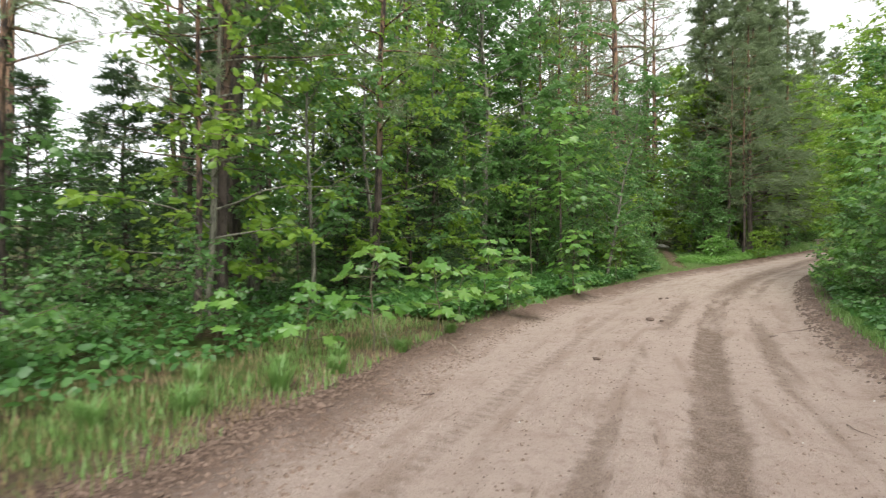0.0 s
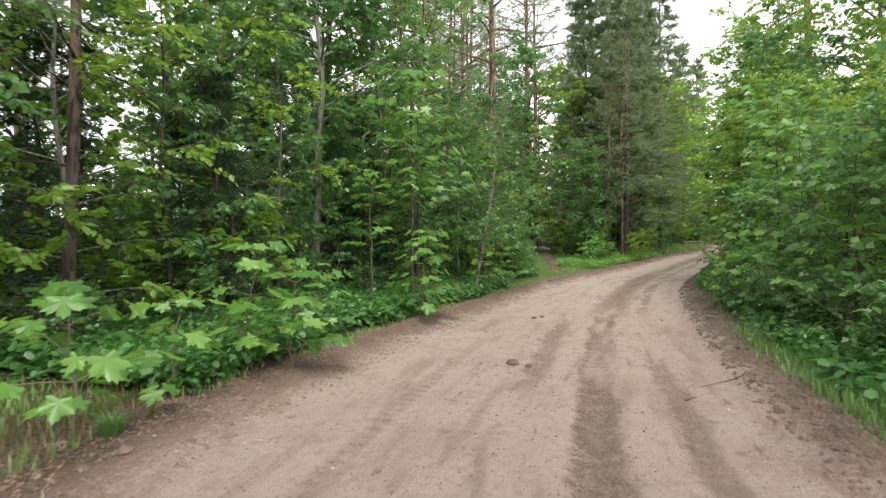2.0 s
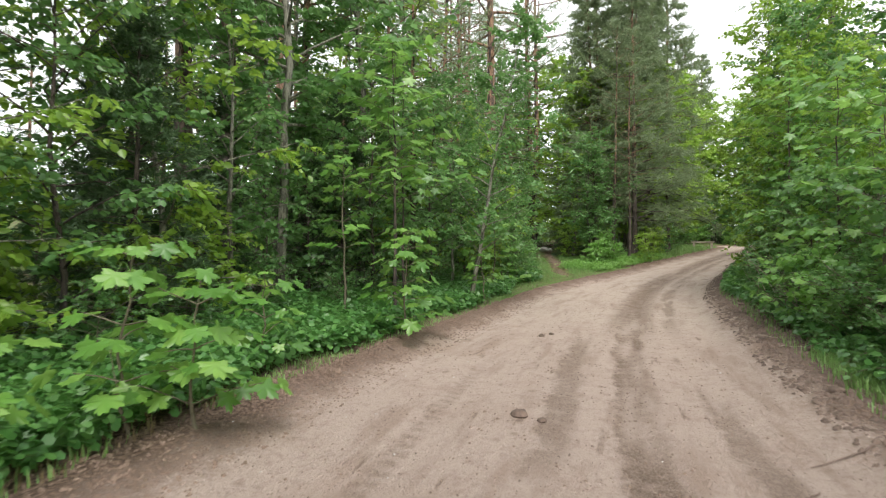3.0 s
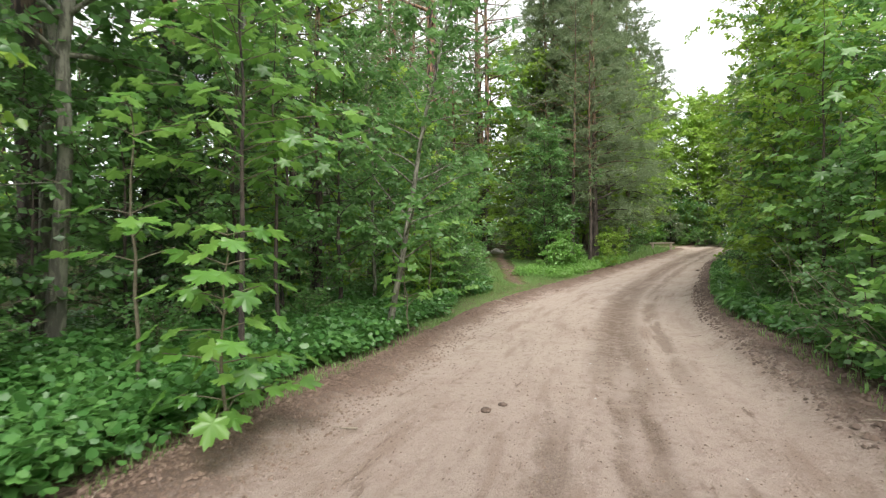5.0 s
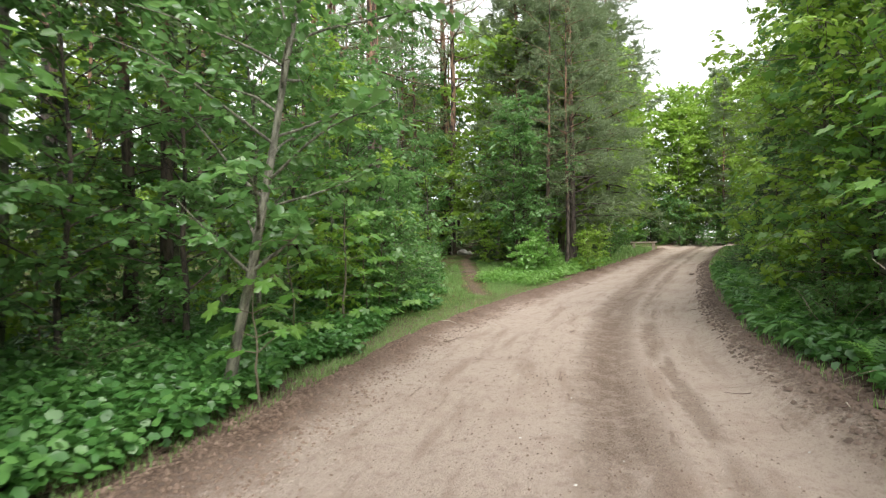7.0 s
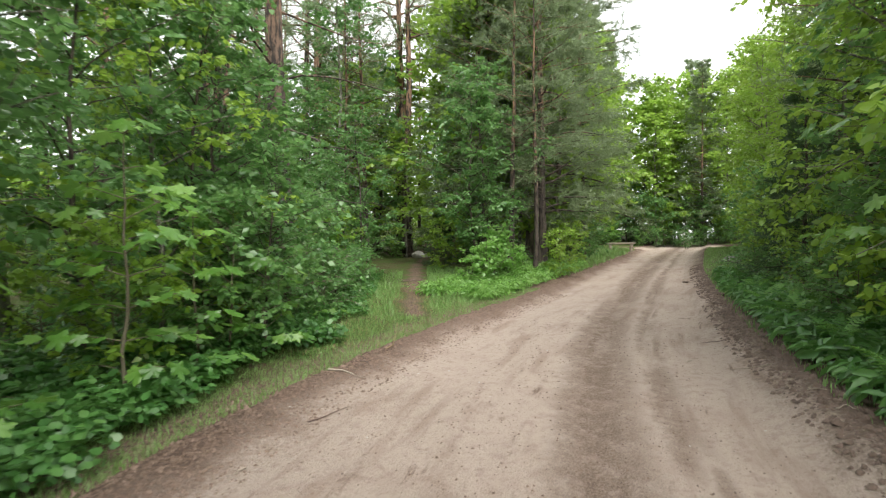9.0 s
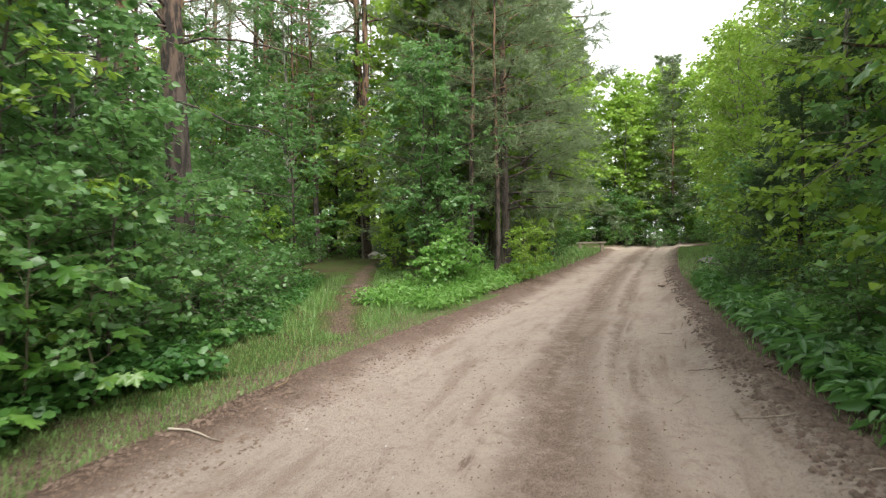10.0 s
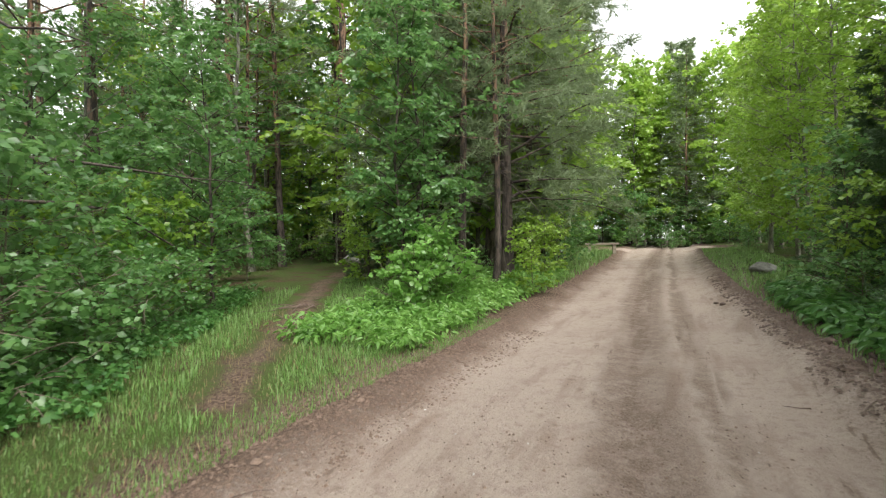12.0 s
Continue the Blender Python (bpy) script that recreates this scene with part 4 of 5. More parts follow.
def maple(x, y, tall, pairs, leaf, seed, spread=0.5, low=0.15, lean=(0.0, 0.0), label="young maple with large pale green lobed leaves"):
    """A young maple: thin stem, opposite shoots, leaves in pairs held out on long stalks."""
    r = np.random.default_rng(seed)
    root = tagged(new("maple_sapling"), label, "maple sapling", "young maples at the road edge")
    root.matrix_basis = pose(x, y, ground_at(x, y) - 0.02, 0, 0, r.uniform(0, 360))
    n = 9
    zz = np.linspace(-0.1, tall, n)
    stem = np.stack([np.cumsum(r.normal(0, 0.02, n)) + lean[0] * zz, np.cumsum(r.normal(0, 0.02, n)) + lean[1] * zz, zz], 1)
    lines = [(stem, np.linspace(0.008 + 0.006 * tall, 0.004, n))]
    spots = []
    for k in range(pairs):
        t = low + (1 - low) * (k + r.uniform(0.2, 0.8)) / pairs
        p, _ = along_line(stem, t)
        az = k * 1.57 + r.uniform(-0.4, 0.4)
        for side in (0, math.pi):
            ln = spread * (1.15 - 0.75 * t) * r.uniform(0.6, 1.15)
            shoot = bent(p, (math.cos(az + side), math.sin(az + side), r.uniform(0.25, 0.7)), ln, r, 5, -0.35, 0.06)
            lines.append((shoot, np.linspace(0.006, 0.003, 5)))
            d = shoot[-1] - shoot[-2]
            base = math.atan2(d[1], d[0])
            spots.append((shoot[-1], base, 1.0))
            for u in ((0.35, 0.62, 0.86) if ln > 0.4 else (0.75,)):
                q, _ = along_line(shoot, u)
                for sd in (-1, 1):
                    spots.append((q, base + sd * r.uniform(0.7, 1.3), r.uniform(0.6, 0.95)))
    for k in range(4):
        spots.append((stem[-1], k * 1.57 + 0.4, 0.7))
    for k, one in enumerate(lines):
        sv, sf = tubes([one], 5)
        part_of(root, "shoot" if k else "stem", mesh_from("shoot" if k else "stem", sv, sf, M_TWIG if k or tall < 3 else M_DARK_BARK, True))
    for p, az, sz in spots:
        size = leaf * sz * r.uniform(0.8, 1.15)
        q = p + np.array([math.cos(az), math.sin(az), 0.05]) * size * 0.55
        m = pose(q[0], q[1], q[2], r.uniform(-58, -6), r.uniform(-24, 24), math.degrees(az) - 90) @ Matrix.Scale(size, 4)
        part_of(root, "leaf", MAPLE_LEAVES[int(r.integers(4))], m=m)


MAPLES = (
    (-0.75, 5.75, 1.15, 6, 0.23, 0.5, 0.3), (-1.4, 5.6, 0.75, 4, 0.23, 0.42, 0.2), (-0.1, 6.9, 1.0, 5, 0.23, 0.48, 0.2), (0.75, 8.7, 1.25, 6, 0.24, 0.52, 0.2),
    (1.15, 8.75, 1.1, 6, 0.24, 0.5, 0.2), (-2.5, 5.7, 0.6, 3, 0.23, 0.4, 0.3), (-3.6, 4.9, 0.5, 3, 0.23, 0.4, 0.3), (0.3, 7.9, 0.8, 4, 0.22, 0.42, 0.2),
    (3.05, 13.5, 4.7, 19, 0.27, 1.55, 0.42), (3.0, 12.2, 1.5, 12, 0.23, 0.5, 0.12), (3.35, 14.9, 4.2, 10, 0.25, 1.0, 0.42), (1.3, 10.6, 1.0, 5, 0.22, 0.45, 0.15),
    (2.2, 13.2, 2.6, 6, 0.22, 0.7, 0.4), (5.6, 17.9, 1.5, 6, 0.22, 0.55, 0.15), (5.15, 15.75, 1.1, 4, 0.22, 0.45, 0.4), (6.9, 19.9, 1.7, 8, 0.24, 0.7, 0.15),
    (7.5, 20.6, 1.2, 6, 0.23, 0.6, 0.15), (6.4, 19.0, 2.4, 9, 0.22, 0.7, 0.15), (8.2, 22.6, 1.1, 6, 0.22, 0.55, 0.15),
    (7.4, 8.2, 2.5, 12, 0.22, 0.85, 0.15), (8.2, 9.8, 2.9, 13, 0.22, 0.95, 0.15), (9.5, 11.5, 3.7, 20, 0.24, 1.15, 0.2), (11.0, 13.9, 4.6, 22, 0.24, 1.15, 0.25),
    (12.8, 16.3, 5.0, 20, 0.25, 1.1, 0.25), (12.4, 15.5, 3.4, 12, 0.24, 0.9, 0.2), (14.7, 18.5, 1.3, 6, 0.23, 0.6, 0.15), (10.4, 12.6, 2.6, 10, 0.23, 0.8, 0.2))
for k, (x, y, h, n, lf, sp, low) in enumerate(MAPLES):
    maple(x, y, h, n, lf, 200 + k, sp, low)


# ---- low growth on the verges ----
def heights(x, y):
    return np.array([ground_at(a, b) for a, b in zip(x, y)])


def strip(count, s_range, past_range, side, r, lean_in=1.0):
    """Random places on a verge: metres along, metres past the road's edge."""
    s = r.uniform(*s_range, count)
    p = past_range[0] + (past_range[1] - past_range[0]) * r.uniform(0, 1, count) ** lean_in
    v = side * (np.interp(s, LINE_S, LINE_H) + p)
    x, y = spot(s, v)
    return np.asarray(x), np.asarray(y), height(x, y, s, v), s, p


LOBED_V = np.array([[0, 0, 0], [-0.42, 0.3, 0.03], [-0.3, 0.52, 0.05], [-0.34, 0.8, 0.0], [0, 1.05, -0.1], [0.34, 0.8, 0.0], [0.3, 0.52, 0.05], [0.42, 0.3, 0.03]])
LOBED_F = np.array([[0, 1, 2, 3], [0, 3, 4, 5], [0, 5, 6, 7]])


def herbs(name, label, places, tall, leaf, per, r, mat=None, tv=LOBED_V, tf=LOBED_F):
    """Low leafy herbs: each plant holds a ring of leaves out on short stalks."""
    x, y, z = places
    n = len(x)
    h = tall * r.uniform(0.35, 1.0, n)
    az = r.uniform(0, 6.28, (n, 1)) + np.arange(per)[None] * 6.28 / per + r.normal(0, 0.3, (n, per))
    out = np.stack([np.cos(az), np.sin(az), np.zeros_like(az)], -1)
    lv = r.uniform(0.45, 1.0, (n, per))
    pos = np.stack([x, y, z], -1)[:, None] + out * (leaf * 0.6) + np.array([0, 0, 1.0]) * (h[:, None] * lv)[..., None]
    al = out + np.array([0, 0, -0.25]) + r.normal(0, 0.3, (n, per, 3))
    up = np.array([0, 0, 1.0]) + r.normal(0, 0.5, (n, per, 3))
    size = leaf * r.uniform(0.6, 1.25, (n, per))
    v, f = leaves(pos.reshape(-1, 3), al.reshape(-1, 3), up.reshape(-1, 3), size.ravel(), tv, tf)
    tagged(new(name, mesh_from(name, v, f, mat or M_HERB_SHADED)), label, "ground cover", kind="stuff")


def grass(name, label, places, tall, r, mat, width=0.007):
    """Bent grass blades, each of two tapering lengths."""
    x, y, z = places
    n = len(x)
    h = tall * r.uniform(0.4, 1.1, n)
    az = r.uniform(0, 6.28, n)
    d = np.stack([np.cos(az), np.sin(az), np.zeros(n)], -1)
    sd = np.stack([-np.sin(az), np.cos(az), np.zeros(n)], -1) * width * r.uniform(0.6, 1.4, (n, 1))
    b = np.stack([x, y, z - 0.02], -1)
    lean = r.uniform(0.05, 0.6, (n, 1)) * h[:, None]
    m = b + d * lean * 0.35 + np.stack([0 * h, 0 * h, h * 0.62], -1)
    t = b + d * lean + np.stack([0 * h, 0 * h, h * r.uniform(0.75, 1.0, n)], -1)
    v = np.stack([b - sd, b + sd, m + sd * 0.75, m - sd * 0.75, t], 1).reshape(-1, 3)
    k = (np.arange(n) * 5)[:, None]
    f = np.concatenate([k + [0, 1, 2], k + [0, 2, 3], k + [3, 2, 4]])
    tagged(new(name, mesh_from(name, v, f, mat)), label, "grass", kind="stuff")


r = np.random.default_rng(5)
x, y, z, s, p = strip(10500, (5.5, 20.5), (0.1, 2.6), -1, r, 1.0)
keep = p > 0.1 + 0.5 * (s > 17) + 0.25 * np.sin(s * 1.7)
herbs("verge_herbs", "fresh green leafy herbs covering the roadside verge", (x[keep], y[keep], z[keep]), 0.36, 0.08, 5, r)
x, y, z, s, p = strip(4600, (-3.5, 21.0), (1.3, 6.5), -1, r)
herbs("woodland_herbs", "low dark green herbs on the shaded forest floor", (x, y, z), 0.3, 0.085, 5, r)
x, y, z, s, p = strip(3000, (20.0, 27.0), (1.3, 5.0), -1, r)
keep = trail_distance(x, y) > 0.9
herbs("trailside_herbs", "low leafy plants beside the woodland trail", (x[keep], y[keep], z[keep]), 0.22, 0.06, 6, r)
x, y, z, s, p = strip(4400, (3.0, 30.5), (0.25, 2.2), 1, r)
herbs("right_verge_herbs", "lush green leafy herbs along the road edge", (x, y, z), 0.32, 0.09, 5, r)
LONG_V = OVATE_V * [0.6, 1.0, 1.6]
x, y, z, s, p = strip(1100, (17.0, 29.5), (0.2, 1.3), 1, r)
herbs("long_leaved_herbs", "long-leaved bright green plants leaning over the road edge", (x, y, z), 0.36, 0.17, 6, r, M_HERB_SHADED, LONG_V, OVATE_F)
# Paler leaf colour here, without the tree shade put into the other herbs.
x, y, z, s, p = strip(1700, (24.5, 33.0), (0.15, 2.0), -1, r)
herbs("far_verge_herbs", "green leafy herbs on the bank beside the road", (x, y, z), 0.36, 0.105, 6, r, M_MAPLE_PALE, LONG_V, OVATE_F)

x, y, z, s, p = strip(10000, (-2.0, 7.5), (-0.05, 1.7), -1, r)
keep = np.sin(x * 3.1 + np.sin(y * 2.3) * 2) + r.normal(0, 0.5, len(x)) > -0.2
grass("verge_grass", "thin pale green grass on the sandy verge", (x[keep], y[keep], z[keep]), 0.15, r, M_GRASS, 0.004)
x, y, z, s, p = strip(7000, (-2.0, 7.5), (0.0, 1.8), -1, r)
grass("dry_verge_grass", "dry straw-coloured grass on the sandy verge", (x, y, z), 0.13, r, M_DRY, 0.003)
x, y, z, s, p = strip(64000, (15.5, 27.0), (-0.05, 3.4), -1, r, 1.25)
keep = trail_distance(x, y) > 0.22 + r.uniform(0, 0.25, len(x))
grass("bank_grass", "soft fresh green grass along the road edge", (x[keep], y[keep], z[keep]), 0.085, r, M_GRASS, 0.0025)
x, y, z, s, p = strip(5000, (19.5, 26.0), (0.0, 3.0), -1, r)
grass("dry_bank_grass", "dry straw stalks among the short bank grass", (x, y, z), 0.09, r, M_DRY, 0.003)
x, y, z, s, p = strip(20000, (21.5, 30.0), (0.3, 4.5), -1, r)
keep = (trail_distance(x, y) > 0.35) & (np.hypot(x - 11.8, y - 27) < 5)
grass("tall_grass", "tall lush green grass beside the trail", (x[keep], y[keep], z[keep]), 0.15, r, M_GRASS, 0.004)
x, y, z, s, p = strip(7000, (2.0, 34.0), (-0.02, 1.3), 1, r)
grass("right_verge_grass", "short yellow-green grass on the verge", (x, y, z), 0.14, r, M_GRASS, 0.005)
x, y, z, s, p = strip(11000, (2.0, 10.5), (0.08, 1.0), 1, r, 0.9)
grass("sunny_verge_grass", "long yellow-green grass on the verge beside the bushes", (x, y, z), 0.2, r, M_GRASS, 0.0035)
x, y, z, s, p = strip(3500, (7.0, 17.0), (-0.05, 0.5), -1, r)
grass("edge_grass", "short green grass along the soil edge", (x, y, z), 0.1, r, M_GRASS, 0.004)
x, y, z, s, p = strip(9000, (26.0, 48.0), (0.0, 2.0), 1, r)
grass("far_bank_grass", "bright yellow-green grass on the far verge", (x, y, z), 0.13, r, M_GRASS, 0.008)
x, y, z, s, p = strip(4000, (30.0, 48.0), (0.0, 2.4), -1, r)
grass("far_left_grass", "green grass and herbs on the far bank", (x, y, z), 0.28, r, M_GRASS, 0.012)


# ---- loose soil, stones, sticks ----
def lumps(name, label, places, size, r, mat):
    """Irregular crumbs: squashed, jittered eight-sided lumps half sunk in the ground."""
    x, y, z = places
    n = len(x)
    base = np.array([[1, 0, 0], [0.5, 0.87, 0], [-0.5, 0.87, 0], [-1, 0, 0], [-0.5, -0.87, 0], [0.5, -0.87, 0], [0.35, 0.2, 0.75], [-0.4, 0.1, 0.7], [0.05, -0.4, 0.72]])
    tf = np.array([[0, 1, 6], [1, 2, 6], [2, 7, 6], [2, 3, 7], [3, 4, 7], [4, 8, 7], [4, 5, 8], [5, 0, 8], [0, 6, 8], [6, 7, 8]])
    sz = size * r.uniform(0.25, 1.0, n) ** 1.6
    v = base[None] * (1 + r.normal(0, 0.22, (n, 9, 3))) * sz[:, None, None]
    a = r.uniform(0, 6.28, n)[:, None]
    v = np.stack([v[..., 0] * np.cos(a) - v[..., 1] * np.sin(a), v[..., 0] * np.sin(a) + v[..., 1] * np.cos(a), v[..., 2] * r.uniform(0.6, 1.2, (n, 1))], -1)
    v += np.stack([x, y, z - sz * 0.15], -1)[:, None]
    f = tf[None] + (np.arange(n) * 9)[:, None, None]
    tagged(new(name, mesh_from(name, v.reshape(-1, 3), f.reshape(-1, 3), mat)), label, "soil", kind="stuff")


x, y, z, s, p = strip(17000, (-2.0, 27.0), (-0.75, 0.2), -1, r, 0.75)
lumps("soil_crumbs", "loose brown soil crumbs along the road shoulder", (x, y, z), 0.02, r, M_CLOD)
x, y, z, s, p = strip(13000, (1.0, 34.0), (-0.4, 0.32), 1, r, 0.7)
lumps("shoulder_clods", "dark brown clods of turned soil on the road shoulder", (x, y, z), 0.036, r, M_DARK_CLOD)
x, y, z, s, p = strip(420, (2.0, 33.0), (-0.28, 0.25), 1, r)
lumps("soil_lumps", "large dark lumps of turned soil beside the road", (x, y, z), 0.05, r, M_DARK_CLOD)
x, y, z, s, p = strip(130, (-1.0, 26.0), (-0.5, 0.1), -1, r)
lumps("brown_lumps", "brown lumps of soil along the road shoulder", (x, y, z), 0.045, r, M_CLOD)
s = r.uniform(-1.5, 24, 5200)
v = np.interp(s, LINE_S, LINE_R) + r.choice([0.0, 0.0, 0.62, -0.66, -1.9, -1.1], 5200) + r.normal(0, 0.17, 5200)
x, y = spot(s, v)
lumps("road_crumbs", "small crumbs of dirt lying on the packed sand", (x, y, height(x, y, s, v)), 0.014, r, M_CLOD)
s, v = r.uniform(-1.5, 25, 6500), r.uniform(-2.1, 2.1, 6500)
x, y = spot(s, v)
lumps("road_grit", "fine brown grit and crumbs strewn over the sand", (x, y, height(x, y, s, v)), 0.0095, r, M_DARK_CLOD)
s, v = r.uniform(-1, 24, 160), r.uniform(-2.2, 2.2, 160)
x, y = spot(s, v)
lumps("pale_grit", "tiny pale stones scattered on the road", (x, y, height(x, y, s, v)), 0.014, r, M_STONE)


def stick(points, radius, mat, label, category="stick", name="stick"):
    v, f = tubes([(points, np.linspace(radius, radius * 0.4, len(points)))], 6)
    tagged(new(name, mesh_from(name, v, f, mat, True)), label, category, "fallen sticks" if name == "stick" else "")


def lying(x, y, az, length, r, lift=0.012):
    t = np.linspace(0, 1, 6)
    px = x + math.cos(az) * length * t + np.cumsum(r.normal(0, 0.012, 6))
    py = y + math.sin(az) * length * t + np.cumsum(r.normal(0, 0.012, 6))
    return np.stack([px, py, heights(px, py) + lift], -1)


for k in range(44):
    s0 = r.uniform(0, 25)
    side = r.choice([-1, 1])
    x, y = (float(a) for a in spot(s0, side * (np.interp(s0, LINE_S, LINE_H) - r.uniform(-0.1, 0.9))))
    stick(lying(x, y, r.uniform(0, 6.28), r.uniform(0.12, 0.5), r), r.uniform(0.003, 0.008), M_DEADWOOD if k % 2 else M_BRUSH, "thin dry stick lying on the loose soil")
x0, y0 = 9.16, 20.6
g0 = ground_at(x0, y0)
stick(np.array([[x0 - 0.12, y0 - 0.1, g0 + 0.01], [x0, y0, g0 + 0.03], [x0 + 0.1, y0 + 0.2, g0 + 0.14], [x0 + 0.2, y0 + 0.45, g0 + 0.26]]), 0.007, M_DRY, "bent pale grass stalk rising from the verge", "plant stalk", "grass_stalk")
stick(lying(8.19, 19.80, -0.57, 0.45, r), 0.011, M_DEADWOOD, "pale bleached stick lying across the verge")
for k in range(16):
    x, y = 11.5 + r.normal(0, 0.25), 26.5 + r.normal(0, 0.5)
    stick(lying(x, y, r.uniform(0, 6.28), r.uniform(0.2, 0.6), r, 0.03), 0.01, M_BRUSH, "dead twig lying on the trail")


def clod(x, y, size, seed):
    """One larger clod on the packed road."""
    q = np.random.default_rng(seed)
    bm = bmesh.new()
    bmesh.ops.create_icosphere(bm, subdivisions=2, radius=size)
    for vert in bm.verts:
        vert.co *= 1 + q.normal(0, 0.14)
        vert.co.z *= 0.55
    me = bpy.data.meshes.new("dirt_clod")
    bm.to_mesh(me)
    bm.free()
    me.materials.append(M_DARK_CLOD)
    ob = tagged(new("dirt_clod", me), "dark clod of dirt lying on the packed sand road", "clod", "clods on the road")
    ob.location = (x, y, ground_at(x, y) + size * 0.2)


for k, (x, y, sz) in enumerate(((3.48, 8.88, 0.07), (3.6, 8.7, 0.04), (1.7, 5.85, 0.04), (5.1, 12.4, 0.05), (5.3, 12.5, 0.04), (18.45, 24.55, 0.06), (18.6, 24.8, 0.045), (15.4, 21.0, 0.09), (16.2, 21.6, 0.08), (13.4, 18.6, 0.07), (9.6, 13.6, 0.08), (6.2, 8.6, 0.06))):
    clod(x, y, sz, 300 + k)


# ---- fern clumps on the shaded verge ----
def frond_mesh():
    vs, fs = [], []
    n = 15
    for k in range(n):
        t = k / (n - 1)
        c = np.array([0, t, 0.42 * math.sin(t * 2.2)])
        ln = 0.22 * math.sin(math.pi * (0.12 + 0.86 * t)) + 0.02
        for sd in (-1, 1):
            b = len(vs)
            vs += [c + [0, -0.022, 0], c + [sd * ln * 0.6, 0.0, 0.012], c + [sd * ln, 0.05, -0.03], c + [sd * ln * 0.55, 0.045, 0.012], c + [0, 0.022, 0]]
            fs += [(b, b + 1, b + 3), (b + 1, b + 2, b + 3), (b, b + 3, b + 4)]
    for k in range(6):
        b = len(vs)
        p0, p1 = (np.array([0, t, 0.42 * math.sin(t * 2.2) + 0.003]) for t in (k / 6, (k + 1) / 6))
        w = np.array([0.008, 0, 0])
        vs += [p0 - w, p0 + w, p1 + w, p1 - w]
        fs += [(b, b + 1, b + 2), (b, b + 2, b + 3)]
    return mesh_from("frond", np.array(vs), fs, M_FERN)


M_FERN = leaf_material("fern_frond", (0.05, 0.15, 0.03), (0.11, 0.27, 0.045), (0.2, 0.4, 0.07), 0.5, 0.35, True)
FROND = frond_mesh()
fern_spots = [(s0, 0.45 + 0.5 * (k % 3)) for k, s0 in enumerate(np.arange(16.0, 29.0, 0.55))]
for k, (s0, past) in enumerate(fern_spots):
    x, y = (float(a) for a in spot(s0, np.interp(s0, LINE_S, LINE_H) + past + r.uniform(-0.1, 0.1)))
    root = tagged(new("fern"), "green fern clump arching over the soil shoulder", "fern", "ferns on the shaded verge")
    root.matrix_basis = pose(x, y, ground_at(x, y) - 0.02, 0, 0, r.uniform(0, 360))
    for q in range(9):
        part_of(root, "frond", FROND, m=pose(0, 0, 0.02, r.uniform(12, 50), r.uniform(-12, 12), q * 40 + r.uniform(-12, 12)) @ Matrix.Scale(r.uniform(0.32, 0.55), 4))


# ---- things at the wood's edge ----
def brush_pile(x, y):
    """A low heap of dead reddish branches with a pale boulder before it."""
    q = np.random.default_rng(77)
    root = tagged(new("brush_pile"), "heap of dead reddish brown branches under the pines", "brush pile")
    g = ground_at(x, y)
    root.matrix_basis = pose(x, y, g)
    for k in range(90):
        a, d = q.uniform(0, 6.28), abs(q.normal(0, 0.75))
        top = max(0.05, 0.75 * math.exp(-d * d / 1.1)) * q.uniform(0.15, 1.0)
        c = np.array([d * math.cos(a) * 1.5, d * math.sin(a) * 0.8, top])
        az, ln = q.uniform(0, 6.28), q.uniform(0.6, 1.6)
        t = np.linspace(-0.5, 0.5, 5)[:, None]
        pts = c + t * ln * np.array([math.cos(az), math.sin(az), q.uniform(-0.25, 0.25)]) + q.normal(0, 0.03, (5, 3))
        pts[:, 2] = np.maximum(pts[:, 2], 0.01)
        v, f = tubes([(pts, np.linspace(0.022, 0.008, 5))], 5)
        part_of(root, "branch", mesh_from("branch", v, f, M_BRUSH, True))


brush_pile(16.9, 37.8)
for k, (x, y, sz) in enumerate(((15.15, 36.6, 0.3), (15.6, 36.9, 0.2), (22.3, 26.4, 0.28))):
    q = np.random.default_rng(400 + k)
    bm = bmesh.new()
    bmesh.ops.create_icosphere(bm, subdivisions=3, radius=sz)
    for vert in bm.verts:
        w = noise.noise(vert.co * 4 + Vector((k * 7, 0, 0)))
        vert.co *= 1 + 0.35 * w
        vert.co.z *= 0.62
    me = bpy.data.meshes.new("boulder")
    bm.to_mesh(me)
    bm.free()
    me.materials.append(M_STONE if k < 2 else M_GREY_STONE)
    ob = tagged(new("boulder", me), "pale grey boulder beside the dead brush heap" if k < 2 else "grey boulder half hidden in the grassy verge", "boulder")
    ob.location = (x, y, ground_at(x, y) + sz * 0.35)


def bench(x, y, az):
    """A low weathered timber seat at the junction: a thick plank on two stub posts."""
    root = tagged(new("timber_bench"), "weathered pale grey timber bench at the junction verge", "bench")
    root.matrix_basis = pose(x, y, ground_at(x, y), 0, 0, az)
    def block(name, size, at):
        bm = bmesh.new()
        bmesh.ops.create_cube(bm, size=1)
        bmesh.ops.scale(bm, vec=size, verts=bm.verts)
        bmesh.ops.bevel(bm, geom=bm.edges[:], offset=0.012, segments=2, affect="EDGES")
        bmesh.ops.translate(bm, vec=at, verts=bm.verts)
        me = bpy.data.meshes.new(name)
        bm.to_mesh(me)
        bm.free()
        me.materials.append(M_DEADWOOD)
        part_of(root, name, me)
    block("plank", (1.5, 0.32, 0.09), (0, 0, 0.465))
    block("post", (0.14, 0.26, 0.44), (-0.55, 0, 0.2))
    block("post", (0.14, 0.26, 0.44), (0.55, 0, 0.2))


bench(26.9, 37.0, -35)


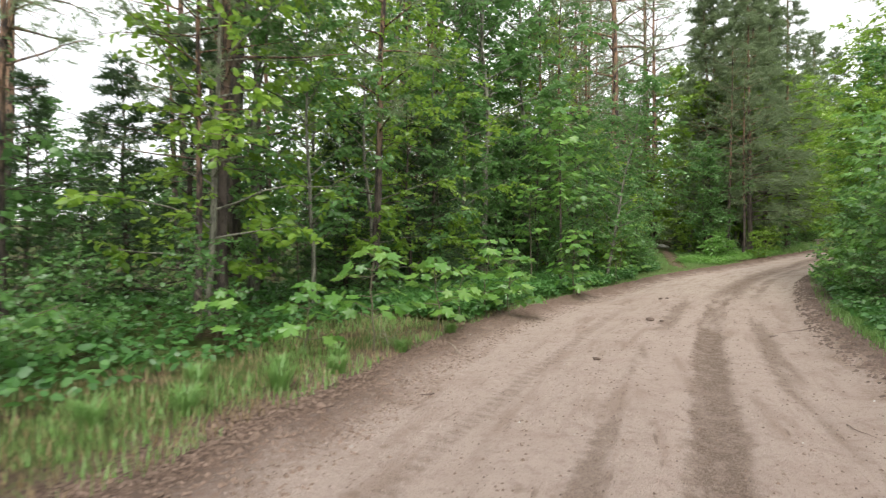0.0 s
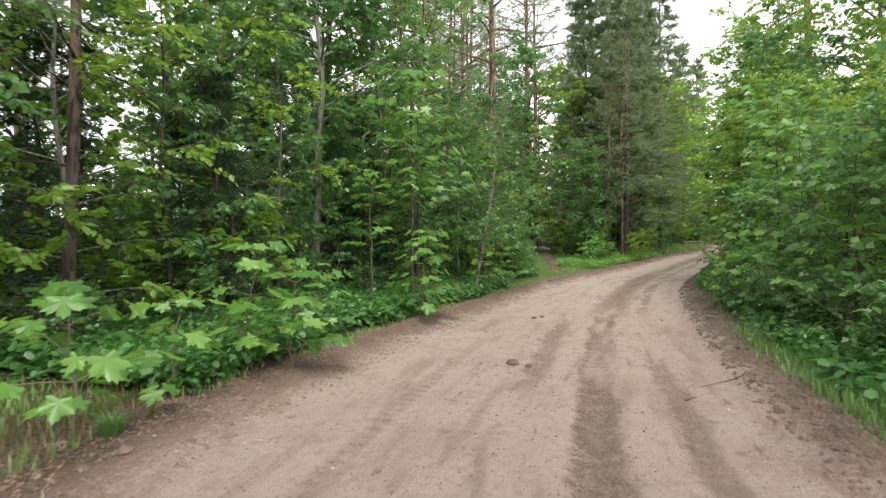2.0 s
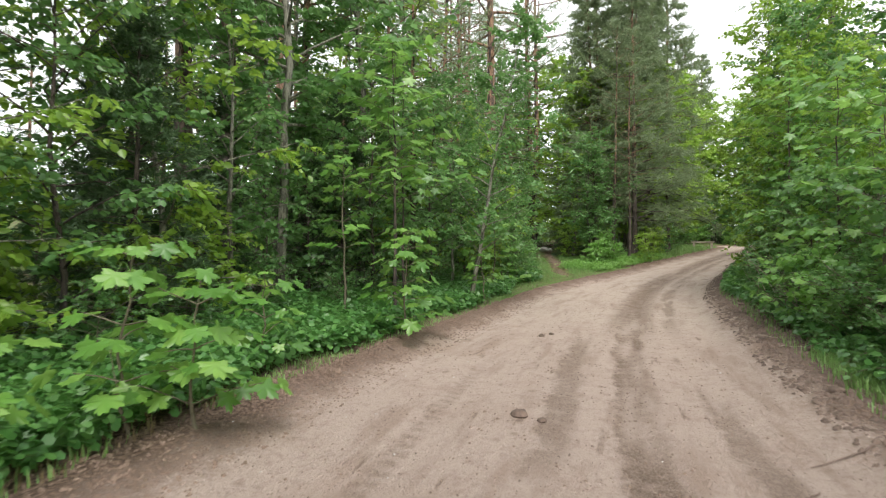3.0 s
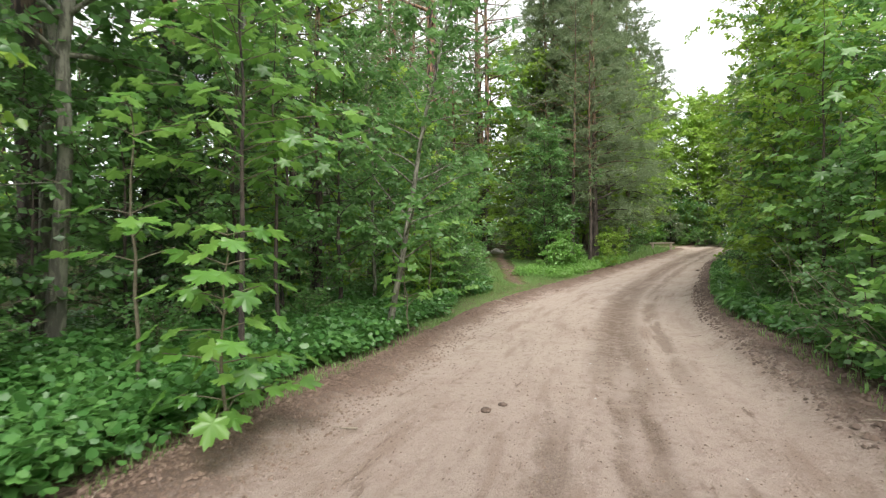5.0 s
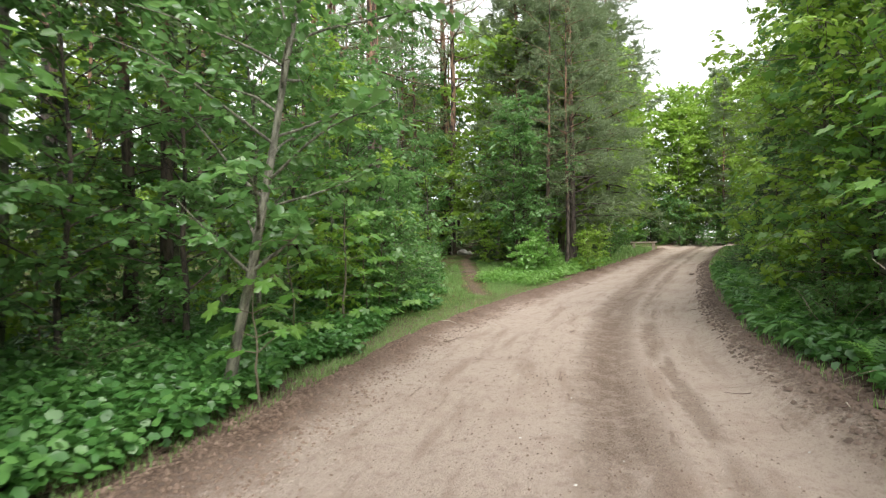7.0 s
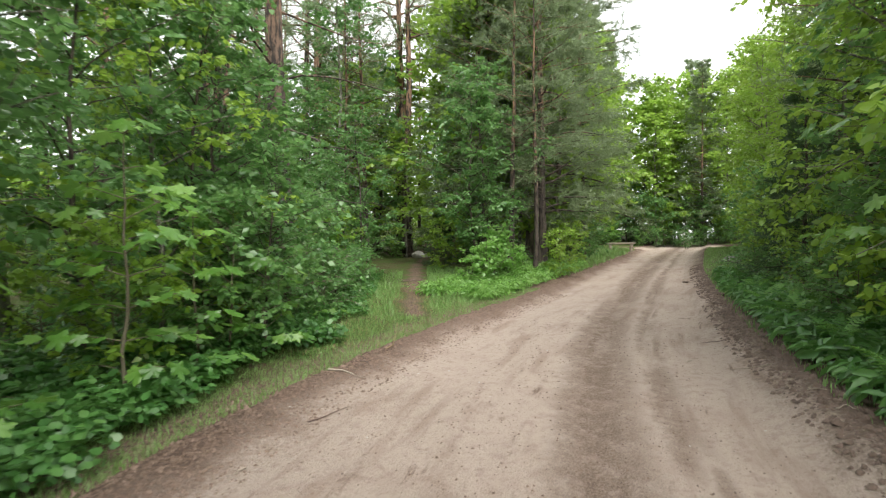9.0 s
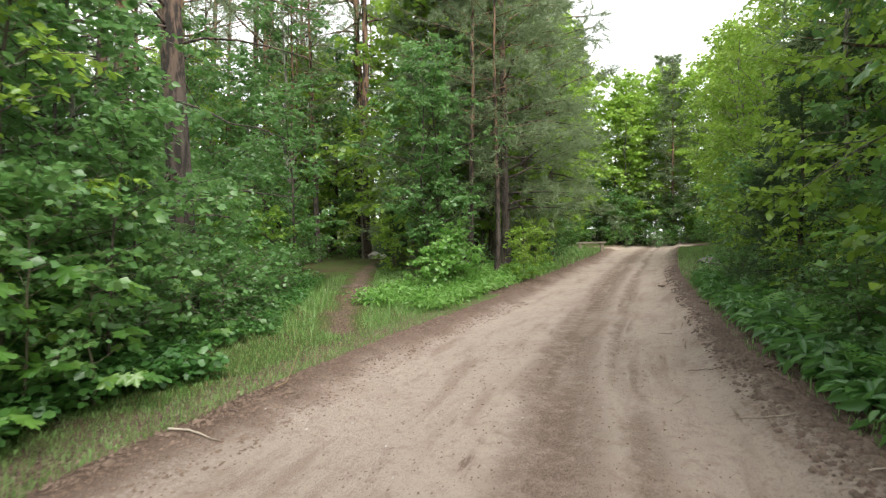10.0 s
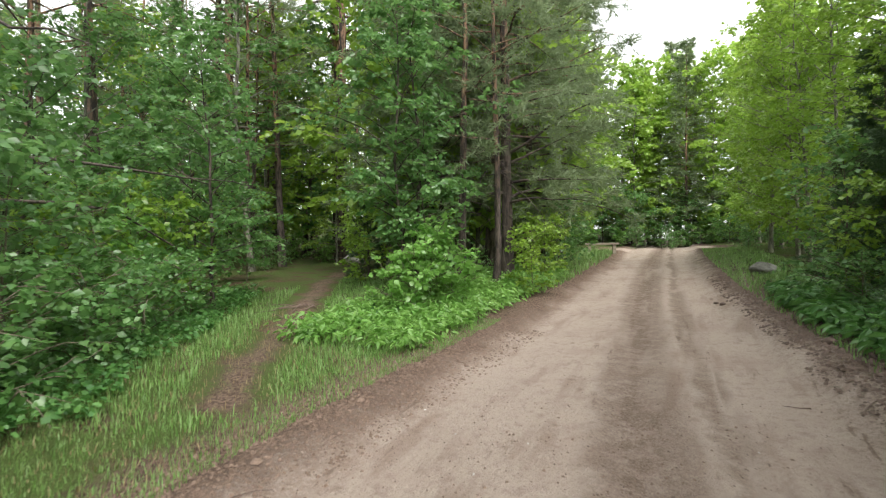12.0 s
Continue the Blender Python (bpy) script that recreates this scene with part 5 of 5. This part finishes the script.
def dead_branches(x, y, seed, size=1.0):
    """A tangle of bare grey branches low under the leaves."""
    q = np.random.default_rng(seed)
    root = tagged(new("dead_branches"), "tangle of bare grey dead branches under the hedge", "branches", "dead branches under the hedge")
    root.matrix_basis = pose(x, y, ground_at(x, y)) @ Matrix.Scale(size, 4)
    for k in range(16):
        az, ln = q.uniform(0, 6.28), q.uniform(0.7, 1.6)
        pts = bent((q.normal(0, 0.25), q.normal(0, 0.25), 0.0), (math.cos(az) * 0.7, math.sin(az) * 0.7, q.uniform(0.5, 1.3)), ln, q, 7, -0.7, 0.16)
        pts[:, 2] = np.maximum(pts[:, 2], 0.0)
        v, f = tubes([(pts, np.linspace(0.008, 0.002, 7))], 5)
        part_of(root, "branch", mesh_from("branch", v, f, M_DEADWOOD, True))


for k, (x, y) in enumerate(((9.1, 11.5), (9.7, 12.3), (10.3, 13.2), (12.0, 15.4))):
    dead_branches(x, y, 500 + k)


dead_branches(-0.66, 6.25, 520, 0.32)


# ---- grass tussocks on the sandy verge ----
def tussock(x, y, tall, seed):
    """One dense tuft of long bent blades."""
    q = np.random.default_rng(seed)
    n = 150
    a, d = q.uniform(0, 6.28, n), q.uniform(0, 0.07, n)
    h = tall * q.uniform(0.5, 1.05, n)
    out = np.stack([np.cos(a), np.sin(a), np.zeros(n)], -1)
    side = np.stack([-np.sin(a), np.cos(a), np.zeros(n)], -1) * 0.0035
    base = out * d[:, None]
    mid = base + out * (h * 0.22)[:, None] + np.stack([0 * h, 0 * h, h * 0.65], -1)
    tip = base + out * (h * q.uniform(0.35, 0.85, n))[:, None] + np.stack([0 * h, 0 * h, h * q.uniform(0.6, 1.0, n)], -1)
    v = np.stack([base - side, base + side, mid + side, mid - side, tip], 1).reshape(-1, 3)
    k = (np.arange(n) * 5)[:, None]
    f = np.concatenate([k + [0, 1, 2], k + [0, 2, 3], k + [3, 2, 4]])
    ob = tagged(new("grass_tussock", mesh_from("grass_tussock", v, f, M_GRASS)), "dense green tuft of long grass on the sandy verge", "grass tuft", "grass tufts on the verge")
    ob.location = (x, y, ground_at(x, y) - 0.015)


for k, (x, y, h) in enumerate(((-1.3, 4.2, 0.34), (-0.95, 4.75, 0.24), (-1.75, 3.6, 0.28), (-1.05, 5.3, 0.22), (-0.45, 5.75, 0.2), (-2.2, 3.3, 0.26), (-2.0, 4.3, 0.24), (-1.5, 4.9, 0.2), (0.1, 7.0, 0.2), (6.3, 7.6, 0.2), (6.9, 8.6, 0.22), (7.2, 9.3, 0.2))):
    tussock(x, y, h, 700 + k)
